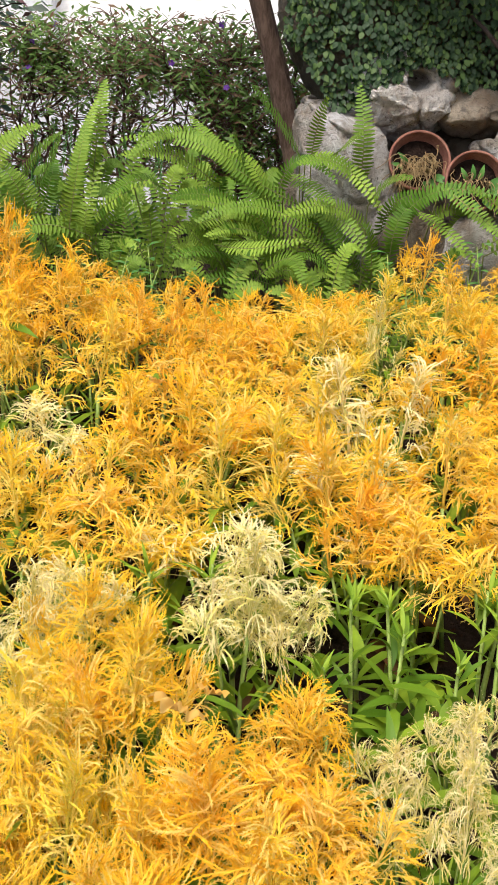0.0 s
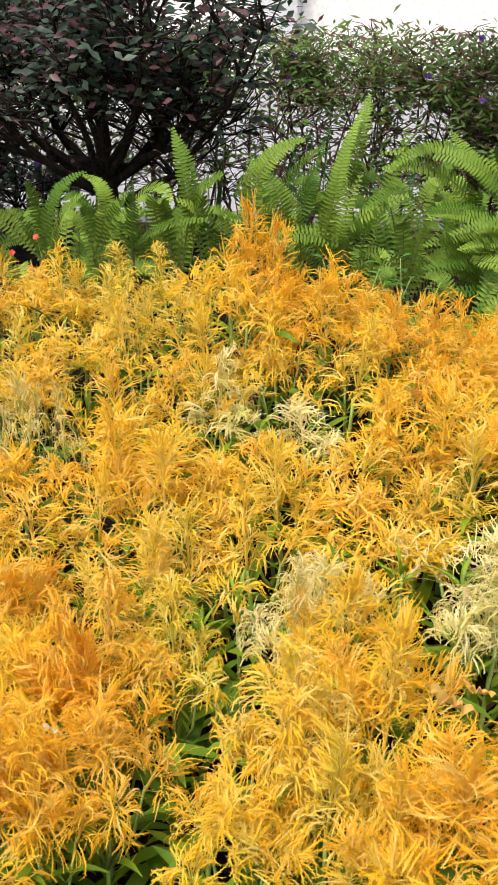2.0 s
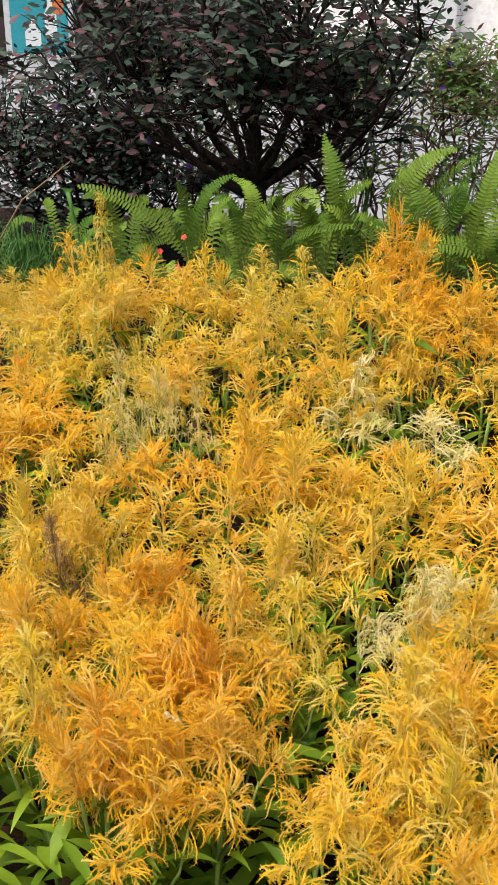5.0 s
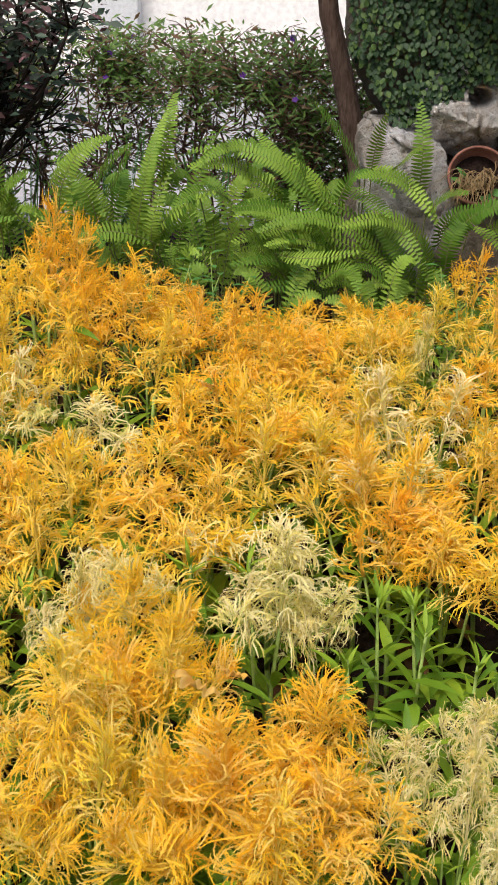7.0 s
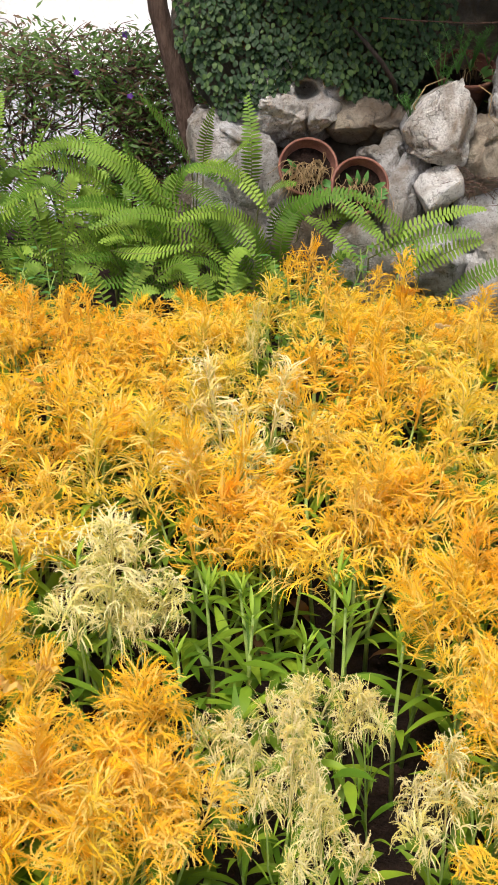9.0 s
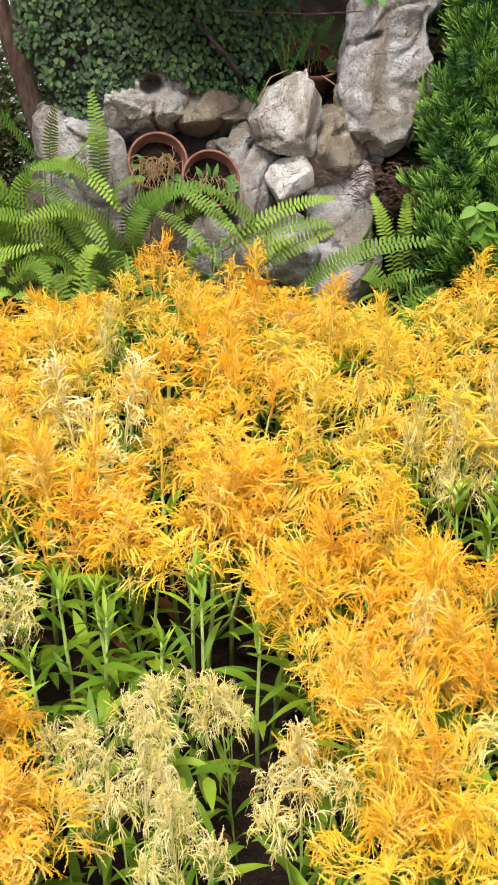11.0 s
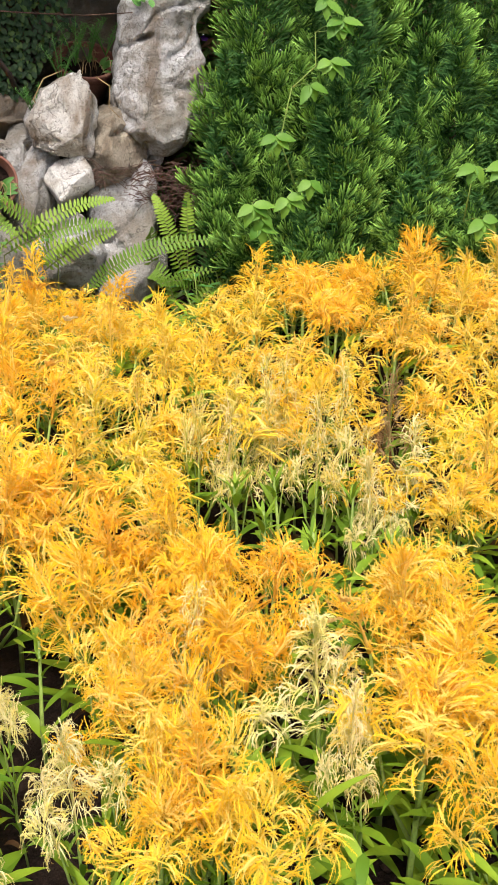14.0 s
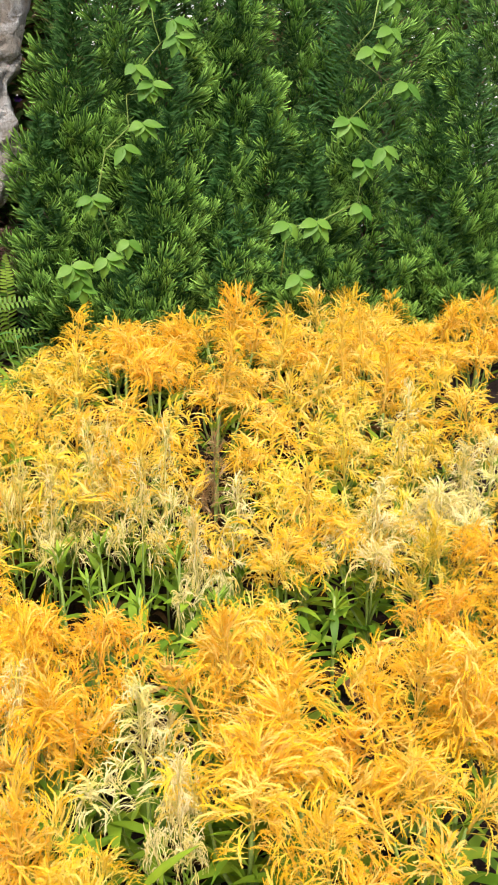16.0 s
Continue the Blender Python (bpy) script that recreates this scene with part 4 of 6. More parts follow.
fern([
    (0.11, 3.89, 0.73, -0.02, 3.60, 1.16, -0.45, 3.85, 1.06),
    (0.31, 3.87, 0.62, -0.08, 3.73, 0.91, -0.26, 3.60, 0.89),
    (0.39, 3.87, 0.55, 0.12, 3.72, 0.97, -0.18, 3.60, 0.82),
    (0.48, 3.87, 0.61, 0.37, 3.73, 0.94, 0.11, 3.60, 0.84),
    (0.24, 3.89, 0.80, -0.07, 3.60, 0.98, -0.22, 3.85, 1.11),
    (-0.02, 3.87, 0.53, -0.18, 3.73, 0.73, -0.22, 3.60, 0.82),
    (0.13, 3.87, 0.51, -0.01, 3.73, 0.64, -0.24, 3.60, 0.60),
    (0.37, 3.87, 0.44, 0.32, 3.73, 0.66, 0.17, 3.60, 0.71),
    (0.48, 3.87, 0.79, 0.35, 3.73, 1.06, 0.16, 3.60, 1.01),
    (0.23, 3.87, 0.59, 0.01, 3.73, 0.84, -0.15, 3.60, 0.77),
    (0.03, 3.87, 0.57, -0.07, 3.73, 0.74, -0.27, 3.60, 0.70),
    (0.16, 3.89, 0.65, -0.00, 3.60, 0.81, -0.06, 3.85, 1.08),
    (0.11, 3.87, 0.71, -0.10, 3.73, 0.94, -0.26, 3.60, 0.90),
    (0.43, 3.89, 0.53, 0.32, 3.60, 0.77, 0.20, 3.85, 0.87),
    (0.28, 3.87, 0.47, 0.18, 3.73, 0.68, 0.05, 3.60, 0.63),
], 972)
fern([
    (0.49, 3.91, 0.61, 0.43, 3.80, 0.89, 0.62, 3.70, 0.90),
    (0.50, 3.91, 0.57, 0.59, 3.80, 1.04, 0.86, 3.70, 0.86),
    (0.75, 3.93, 0.57, 0.70, 3.70, 0.79, 0.80, 3.90, 0.86),
    (0.56, 3.91, 0.60, 0.68, 3.80, 0.97, 0.87, 3.70, 0.75),
    (-0.70, 3.93, 0.65, -0.60, 3.70, 1.00, -0.53, 3.90, 1.19),
    (-0.81, 3.91, 0.83, -0.70, 3.80, 0.96, -0.63, 3.70, 1.09),
    (-0.99, 3.91, 0.81, -0.85, 3.80, 0.93, -0.73, 3.70, 0.85),
    (-0.96, 3.91, 0.78, -0.84, 3.80, 0.82, -0.74, 3.70, 0.72),
    (-0.62, 3.93, 0.71, -0.41, 3.70, 0.84, -0.36, 3.90, 1.13),
    (-0.64, 3.91, 0.67, -0.59, 3.80, 0.83, -0.33, 3.70, 0.94),
    (-0.97, 3.91, 0.90, -0.93, 3.80, 1.06, -0.70, 3.70, 1.12),
    (-0.75, 3.93, 0.66, -0.71, 3.70, 0.90, -0.87, 3.90, 0.97),
    (-0.57, 3.93, 0.65, -0.62, 3.70, 0.76, -0.52, 3.90, 0.98),
    (-0.90, 3.93, 0.67, -0.82, 3.70, 0.85, -0.94, 3.90, 1.05),
], 973)
fern([
    (-1.11, 3.77, 0.70, -1.08, 3.60, 1.03, -1.19, 3.75, 1.13),
    (-0.92, 3.77, 0.80, -0.88, 3.60, 1.09, -0.71, 3.75, 1.12),
    (-0.65, 3.77, 0.67, -0.58, 3.60, 0.97, -0.55, 3.75, 1.13),
    (-1.00, 3.76, 0.77, -1.18, 3.67, 0.95, -0.98, 3.60, 1.00),
    (-0.56, 3.76, 0.74, -0.73, 3.67, 0.84, -0.82, 3.60, 0.77),
    (-1.73, 3.76, 0.68, -1.70, 3.67, 0.91, -1.72, 3.60, 0.97),
    (-1.22, 3.76, 0.72, -1.00, 3.67, 0.87, -1.15, 3.60, 0.92),
    (-0.77, 3.77, 0.78, -0.76, 3.60, 0.99, -0.92, 3.75, 1.04),
    (-1.54, 3.77, 0.66, -1.34, 3.60, 0.98, -1.55, 3.75, 0.98),
    (-1.23, 3.76, 0.71, -1.30, 3.67, 0.94, -1.20, 3.60, 0.96),
], 974)

for k, (x, y, h) in enumerate(((-1.55, 3.95, 0.50), (-1.25, 3.9, 0.55), (-0.95, 3.95, 0.55), (-0.62, 4.0, 0.60), (-0.35, 3.95, 0.62), (-0.12, 4.0, 0.65), (0.12, 3.85, 0.62), (0.36, 3.8, 0.55), (0.62, 3.65, 0.40), (0.95, 3.6, 0.30), (1.45, 3.62, 0.30), (-0.5, 3.7, 0.42), (-0.1, 3.62, 0.42), (0.25, 3.6, 0.42))):
    low_fern(x, y, 300 + k, 10, 0.34, h)
for k, (x, y, h) in enumerate(((-1.85, 3.85, 0.45), (-2.15, 3.95, 0.42), (-2.45, 4.0, 0.40), (-1.6, 4.15, 0.50), (-2.8, 3.95, 0.4), (0.70, 3.46, 0.34), (0.98, 3.45, 0.30), (1.22, 3.47, 0.28), (0.45, 3.48, 0.36), (1.6, 3.45, 0.3))):
    low_fern(x, y, 340 + k, 9, 0.36, h)
for k, (x, y, h) in enumerate(((-2.3, 4.35, 0.42), (-1.95, 4.3, 0.45), (-1.55, 4.45, 0.42), (-1.2, 4.35, 0.48), (-0.9, 4.4, 0.50), (-0.6, 4.45, 0.50), (-0.3, 4.4, 0.52), (0.0, 4.35, 0.50), (-1.75, 4.0, 0.45), (-1.4, 4.1, 0.48))):
    low_fern(x, y, 380 + k, 10, 0.40, h)


# ---- small plants among the ferns ----
def needle_plant(x, y, height, spread, seed):
    """Foxtail asparagus: soft upright tails of fine needles."""
    rng = random.Random(seed)
    root = thing("asparagus_fern", "soft green foxtail asparagus among the sword ferns", "plant", pose(x, y, ground_z(x, y)), "asparagus ferns")
    for k in range(4):
        g = Geo()
        top = height * rng.uniform(0.8, 1.05)
        g.tube([Vector((0, 0, 0)), Vector((0.02, 0, top * 0.5)), Vector((0.05, 0, top))], [0.004, 0.003, 0.001], 4)
        for i in range(420):
            s = 0.2 + 0.8 * i / 420
            d = vec(i * 2.4, rng.uniform(0.2, 0.8))
            g.spike(Vector((0.05 * s * s, 0, top * s)), d, d.orthogonal().normalized(), spread * rng.uniform(0.35, 0.6) * (1.05 - s * 0.8), 0.0011, 1.0)
        child("tail", g.mesh("tail", M_ASPARAGUS), root, pose(rng.uniform(-0.06, 0.06), rng.uniform(-0.05, 0.05), 0, rng.uniform(-8, 8), rng.uniform(0, 12), 90 * k))


for k, (x, y, h) in enumerate(((-0.98, 4.55, 0.70), (-0.85, 4.75, 0.75), (-1.25, 4.6, 0.62), (-0.45, 4.55, 0.70), (-1.5, 4.3, 0.55))):
    needle_plant(x, y, h, 0.075, 640 + k)


def herb(x, y, height, seed, leaf_len=0.05, label="leafy light green weed beside the ferns"):
    rng = random.Random(seed)
    root = thing("leafy_weed", label, "weed", pose(x, y, ground_z(x, y) - 0.01), "weeds")
    for k in range(3):
        a = k * 2.1 + rng.uniform(-0.4, 0.4)
        tip = Vector((0.12 * math.cos(a), 0.12 * math.sin(a), height * rng.uniform(0.7, 1.05)))
        st = Geo()
        st.tube([Vector((0, 0, 0)), tip * 0.5 + Vector((0, 0, 0.04)), tip], [0.004, 0.003, 0.002], 4)
        child("stem", st.mesh("stem", M_STEM), root)
        for j in range(7):
            s = 0.3 + 0.7 * j / 6
            g = Geo()
            b = j * 1.9 + a
            g.blade(Vector((0, 0, 0)), vec(b, 0.3), Vector((0, 0, 1)), leaf_len * rng.uniform(0.8, 1.3), leaf_len * 0.5, 5, 0.6, 0.1, None, 0, 0.15)
            child("leaf", g.mesh("leaf", M_HERB), root, Matrix.Translation(tip * s + Vector((0, 0, 0.03 * math.sin(s * 3)))))


for k, (x, y, h) in enumerate(((-0.42, 3.6, 0.50), (-0.32, 3.58, 0.42), (-0.52, 3.62, 0.46), (-0.22, 3.56, 0.36), (0.5, 3.55, 0.45), (1.5, 3.55, 0.38), (1.62, 3.5, 0.36), (0.68, 3.6, 0.50), (0.82, 3.6, 0.46))):
    herb(x, y, h, 700 + k)


# ---- limestone rockery ----
def rough_up(bm, amount, seed, cuts, squeeze):
    """Breaks a round stone into flat faces, then weathers it at three scales."""
    rng = random.Random(seed)
    off = Vector((seed * 3.1, seed * 1.7, seed * 0.9))
    for _ in range(cuts):
        nrm = Vector((rng.uniform(-1, 1), rng.uniform(-1.2, 0.2), rng.uniform(-0.9, 1))).normalized()
        far = max(v.co.dot(nrm) for v in bm.verts)
        lim = far * rng.uniform(squeeze, 0.9)
        for v in bm.verts:
            e = v.co.dot(nrm) - lim
            if e > 0:
                v.co -= nrm * e
    bm.normal_update()
    for v in bm.verts:
        p = v.co
        d = amount * 0.55 * noise.noise(p * 5 + off) + amount * 0.35 * noise.noise(p * 13 + off) + amount * 0.3 * noise.noise(p * 30 + off) + amount * 0.16 * noise.noise(p * 70 + off)
        dist, cells = noise.voronoi(p * 5 + off, distance_metric="DISTANCE", exponent=2.5)
        turn = noise.cell_vector(cells[0] * 3.7)
        d += amount * 0.45 * (p * 5 + off - cells[0]).dot(turn - Vector((0.5, 0.5, 0.5)))
        d -= amount * 0.25 * max(0.0, 0.05 - (dist[1] - dist[0])) / 0.05
        groove = abs(noise.noise(p * 4.5 + off * 2))
        d -= amount * 0.9 * max(0.0, 0.07 - groove) / 0.07
        v.co += v.normal * d
    for f in bm.faces:
        f.smooth = True


def rock(x, y, z, sx, sy, sz, seed, mat, label, turn=(0, 0, 0), cuts=12, squeeze=0.55, amount=0.028, subs=5, dent=None, name="rock", faces=()):
    """faces: hewn faces as the direction they look in and their distance from the stone's middle."""
    bm = bmesh.new()
    bmesh.ops.create_icosphere(bm, subdivisions=subs, radius=1, matrix=Matrix.Diagonal((sx, sy, sz, 1)))
    for _ in range(4):
        for fx, fy, fz, far in faces:
            nrm = Vector((fx, fy, fz)).normalized()
            for v in bm.verts:
                e = v.co.dot(nrm) - far
                if e > 0:
                    v.co -= nrm * e
    bm.normal_update()
    rough_up(bm, amount, seed, cuts, squeeze)
    bm.transform(pose(x, y, z, *turn))
    if dent:
        c, rad, depth = Vector(dent[:3]), dent[3], dent[4]
        for v in bm.verts:
            e = Vector((v.co.x - c.x, (v.co.z - c.z) * 1.25)).length / rad
            if e < 1 and v.co.y < c.y + 0.1:
                v.co.y += depth * (1 - smooth01(0.55, 1.0, e))
    return solid(name, bm, mat, label, "rock", "", "limestone rockery")


def standing_rock(rings, seed, mat, label, pits):
    """A leaning stone from its outline: height, left edge, right edge, depth and half thickness of each ring."""
    bm = bmesh.new()
    sides, steps = 90, 110
    loops = []
    for j in range(steps + 1):
        q = j / steps * (len(rings) - 1)
        k = min(int(q), len(rings) - 2)
        s = q - k
        s = s * s * (3 - 2 * s) * 0.5 + s * 0.5
        z, x0, x1, yc, th = (a + (b - a) * s for a, b in zip(rings[k], rings[k + 1]))
        lp = []
        for i in range(sides):
            a = 2 * math.pi * i / sides
            ca, sa = math.cos(a), math.sin(a)
            e = 0.85
            lp.append(bm.verts.new(((x0 + x1) / 2 + (x1 - x0) / 2 * math.copysign(abs(ca) ** e, ca), yc + th * math.copysign(abs(sa) ** e, sa), z)))
        loops.append(lp)
    for j in range(steps):
        for i in range(sides):
            i2 = (i + 1) % sides
            bm.faces.new((loops[j][i], loops[j][i2], loops[j + 1][i2], loops[j + 1][i]))
    bm.faces.new(list(reversed(loops[0])))
    bm.faces.new(loops[-1])
    mid = Vector((1.48, 3.95, 1.2))
    for _ in range(3):
        for fx, fy, fz, far in ((0.1, -1, 0.12, 0.125), (0.75, -0.65, -0.2, 0.155), (-0.75, -0.65, 0.1, 0.165), (0.25, -0.65, -0.75, 0.215), (-0.5, -0.5, -0.7, 0.215), (0.55, -0.7, 0.5, 0.25), (0.95, -0.2, 0.25, 0.19)):
            nrm = Vector((fx, fy, fz)).normalized()
            for v in bm.verts:
                e = (v.co - mid).dot(nrm) - far
                if e > 0 and v.co.z < 1.5:
                    v.co -= nrm * (e * smooth01(1.5, 1.4, v.co.z))
    bm.normal_update()
    rough_up(bm, 0.023, seed, 0, 0.8)
    for px, pz, rad, depth in pits:
        for v in bm.verts:
            e = Vector((v.co.x - px, v.co.z - pz)).length / rad
            if e < 1 and v.co.y < 4.0:
                v.co.y += depth * (1 - e * e)
    return solid("standing_rock", bm, mat, label, "rock", "", "limestone rockery")


standing_rock(((0.90, 1.36, 1.46, 3.98, 0.10), (0.965, 1.30, 1.48, 3.95, 0.15), (1.00, 1.29, 1.56, 3.94, 0.17), (1.14, 1.29, 1.655, 3.93, 0.19), (1.27, 1.30, 1.68, 3.95, 0.19), (1.40, 1.325, 1.68, 3.97, 0.17), (1.52, 1.36, 1.68, 3.99, 0.16), (1.66, 1.50, 1.72, 4.02, 0.15), (1.85, 1.50, 1.80, 4.05, 0.16), (2.0, 1.56, 1.74, 4.06, 0.10)), 31, M_ROCK2, "tall leaning grey limestone with brown stains and pits", ((1.385, 1.388, 0.011, 0.05), (1.40, 1.396, 0.014, 0.06), (1.418, 1.404, 0.012, 0.05), (1.575, 1.335, 0.010, 0.04), (1.40, 1.02, 0.02, 0.05)))
rock(1.085, 3.86, 1.13, 0.25, 0.17, 0.25, 5, M_ROCK, "angular pale limestone block in the rockery", (0, 0, 0), 3, 0.8, 0.017, 5, None, "rock", ((-0.43, 0.1, 0.90, 0.118), (-0.85, 0.1, 0.52, 0.111), (-0.98, 0.1, -0.21, 0.135), (-0.31, 0.0, -0.95, 0.129), (0.963, 0.1, -0.27, 0.118), (0.986, 0.1, 0.168, 0.132), (0.63, 0.1, 0.78, 0.165), (-0.15, -1.0, 0.22, 0.105), (-0.65, -0.75, -0.25, 0.125), (0.75, -0.65, -0.1, 0.115), (0.05, -0.75, -0.65, 0.135)))
rock(1.07, 3.77, 0.89, 0.095, 0.09, 0.13, 8, M_ROCK, "small pale limestone lump under the block", (0, 20, 0), 9, 0.45, 0.010, 4)
rock(1.28, 3.85, 0.72, 0.19, 0.17, 0.36, 12, M_ROCK2, "grey limestone foot of the leaning stone", (0, -8, 0), 20, 0.55, 0.026)
rock(1.27, 3.73, 0.58, 0.15, 0.14, 0.34, 14, M_ROCK2, "grey cracked limestone low in the rockery", (0, 6, 0), 20, 0.55, 0.024)
rock(0.975, 3.90, 0.84, 0.13, 0.16, 0.46, 15, M_ROCK2, "grey weathered limestone between pots and block", (0, 5, 0), 20, 0.6, 0.030)
rock(1.27, 3.93, 1.02, 0.15, 0.14, 0.26, 17, M_ROCK4, "brown stained limestone behind the pale block", (0, 0, 0), 20, 0.55, 0.024)
rock(1.06, 3.78, 0.62, 0.17, 0.14, 0.32, 16, M_ROCK2, "grey limestone low in the rockery behind ferns", (0, 0, 20), 20, 0.55, 0.024)
rock(0.335, 3.97, 0.90, 0.20, 0.16, 0.42, 18, M_ROCK2, "pale grey limestone behind the fern fronds", (0, -14, 0), 6, 0.75, 0.022, 6, None, "rock", ((-0.95, -0.2, 0.25, 0.15), (0.55, -0.35, 0.75, 0.20), (-0.1, -1, 0.15, 0.11), (0.5, -0.85, 0.1, 0.12), (-0.2, -0.3, 0.95, 0.33)))
rock(0.57, 4.08, 1.185, 0.21, 0.22, 0.18, 21, M_ROCK, "pale limestone ledge with a hollow, under ivy", (0, 4, 0), 9, 0.75, 0.032, 6, (0.610, 3.97, 1.245, 0.050, 0.15), "rock", ((0.0, -1, 0.12, 0.135), (0.1, -0.5, -0.85, 0.125), (-0.9, -0.4, -0.1, 0.17), (0.75, -0.65, 0.1, 0.18), (0.1, -0.45, 0.9, 0.14)))
rock(0.84, 4.09, 1.135, 0.17, 0.20, 0.10, 22, M_ROCK4, "brown weathered limestone ledge over a dark crevice", (0, 6, -8), 6, 0.75, 0.022, 5, None, "rock", ((0.0, -1, 0.12, 0.14), (0.1, -0.5, -0.85, 0.085)))
rock(0.865, 4.02, 1.005, 0.06, 0.05, 0.035, 23, M_ROCK2, "loose grey stone lying in the crevice", (0, 12, 20), 6, 0.65, 0.008, 4)
# backing rocks: recess shade comes from the dark M_ROCK3 colour
rock(0.62, 4.28, 0.75, 0.55, 0.20, 0.50, 24, M_ROCK3, "limestone backing of the pot recess, coloured as in shade", (0, 0, 0), 5, 0.7, 0.03)
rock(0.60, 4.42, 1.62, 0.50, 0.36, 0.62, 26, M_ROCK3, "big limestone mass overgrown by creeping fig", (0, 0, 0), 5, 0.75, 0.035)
rock(1.25, 4.50, 1.45, 0.42, 0.24, 0.62, 27, M_ROCK3, "limestone at the back of the rockery, coloured as in shade", (0, 0, 0), 5, 0.75, 0.035)
rock(1.10, 4.22, 0.75, 0.45, 0.20, 0.50, 29, M_ROCK3, "limestone ledge under the upper pot, coloured as in shade", (0, 0, 0), 5, 0.7, 0.03)
rock(0.88, 3.98, 1.02, 0.045, 0.05, 0.03, 33, M_ROCK2, "small grey stone in the rock crevice", (0, 20, 30), 5, 0.6, 0.006, 3)
rock(0.80, 3.74, 0.66, 0.12, 0.10, 0.17, 34, M_ROCK2, "grey stone that carries the clay pots", (0, 0, 0), 6, 0.6, 0.014, 4)
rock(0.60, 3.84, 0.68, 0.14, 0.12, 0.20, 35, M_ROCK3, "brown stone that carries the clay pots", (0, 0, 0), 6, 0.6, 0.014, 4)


# out of view, added to keep skylight off the ivy and the recess
rock(0.78, 4.12, 1.98, 0.72, 0.56, 0.24, 37, M_ROCK3, "unseen limestone overhang added to shade the ivy", (0, 0, 0), 6, 0.7, 0.04)


# ---- clay pots lying in the rockery ----
def lathe(profile, sides, mat, name, closed=True):
    g = Geo()
    for r, z in profile:
        for k in range(sides):
            a = 2 * math.pi * k / sides
            g.v.append(Vector((r * math.cos(a), r * math.sin(a), z)))
            g.a.append(0.0)
    for i in range(len(profile) - 1):
        for k in range(sides):
            k2 = (k + 1) % sides
            g.f.append((i * sides + k, i * sides + k2, (i + 1) * sides + k2, (i + 1) * sides + k))
    if closed:
        g.f.append(tuple(reversed(range(sides))))
    return g.mesh(name, mat)


def clay_pot(m, radius, label, roots, greens, seed):
    """A pot whose mouth faces along its own z; its contents are parts of it."""
    rng = random.Random(seed)
    root = thing("flower_pot", label, "flower pot", m, "clay pots in the rockery")
    R = radius
    child("pot_body", lathe(((R * 0.62, -R * 1.35), (R * 0.68, -R * 1.33), (R * 0.90, -0.25 * R), (R * 0.90, -0.02 * R)), 40, M_CLAY, "pot_body"), root)
    child("rim", lathe(((R * 0.90, -0.26 * R), (R * 0.98, -0.24 * R), (R * 1.0, -0.03 * R), (R * 0.985, 0.0), (R * 0.925, 0.0), (R * 0.905, -0.05 * R), (R * 0.80, -0.75 * R), (R * 0.1, -0.76 * R)), 40, M_CLAY, "rim", False), root)
    so = Geo()
    for i in range(7):
        for k in range(20):
            a, r = 2 * math.pi * k / 20, R * 0.82 * i / 6
            so.v.append(Vector((r * math.cos(a), r * math.sin(a), -0.5 * R + 0.1 * R * noise.noise((r * 40 * math.cos(a), r * 40 * math.sin(a), seed)))))
            so.a.append(0.0)
    for i in range(6):
        for k in range(20):
            k2 = (k + 1) % 20
            so.f.append((i * 20 + k, i * 20 + k2, i * 20 + 20 + k2, i * 20 + 20 + k))
    child("potting_soil", so.mesh("potting_soil", M_SOIL), root)
    for k in range(roots):
        a, b = rng.uniform(0, 6.28), rng.uniform(0, 6.28)
        p0 = Vector((R * rng.uniform(-0.6, 0.6), R * rng.uniform(-0.5, 0.25), -0.4 * R))
        p3 = Vector((p0.x + R * rng.gauss(-0.15, 0.4), R * rng.uniform(-1.35, -0.2), rng.uniform(0.0, 0.45) * R))
        mid = (p0 + p3) / 2 + Vector((rng.uniform(-0.3, 0.3), rng.uniform(0.1, 0.7), rng.uniform(0.3, 0.8))) * R
        pts = [p0 * (1 - s) ** 2 + mid * (2 * s * (1 - s)) + p3 * s * s + Vector((0.006 * math.sin(9 * s + a), 0.006 * math.cos(8 * s + b), 0)) for s in (i / 8 for i in range(9))]
        g = Geo()
        g.tube(pts, [0.0020 * (1 - 0.06 * i) for i in range(9)], 3)
        child("dry_stem", g.mesh("dry_stem", M_STRAW), root)
    for k in range(greens):
        a = rng.uniform(0, 6.28)
        g = Geo()
        base = Vector((R * 0.5 * math.cos(a), R * (0.35 * math.sin(a) - 0.3), -0.2 * R))
        g.blade(base, (vec(a, 0.9)), Vector((0, 0, 1)), 0.06, 0.02, 5, 1.0)
        child("leaf", g.mesh("leaf", M_HERB), root)
    return root


clay_pot(look((0.61, 3.90, 0.985), (0.63, 4.6, 0.62)), 0.112, "tilted terracotta pot full of dry tangled stems", 90, 6, 1)
clay_pot(look((0.785, 3.76, 0.935), (0.80, 4.4, 0.66)), 0.106, "tilted terracotta pot with dry stems and pale green leaves", 34, 18, 2)
clay_pot(look((1.24, 4.16, 1.315), (1.22, 4.5, 0.75)), 0.125, "terracotta pot with thin rosette weeds behind the pale block", 8, 10, 3)


def stick(pts, radius, mat, name, label, cat):
    g = Geo()
    pts = [Vector(p) for p in pts]
    g.tube(pts, [radius * (1 - 0.5 * i / (len(pts) - 1)) for i in range(len(pts))], 6)
    return tagged(new(name, g.mesh(name, mat)), label, cat)


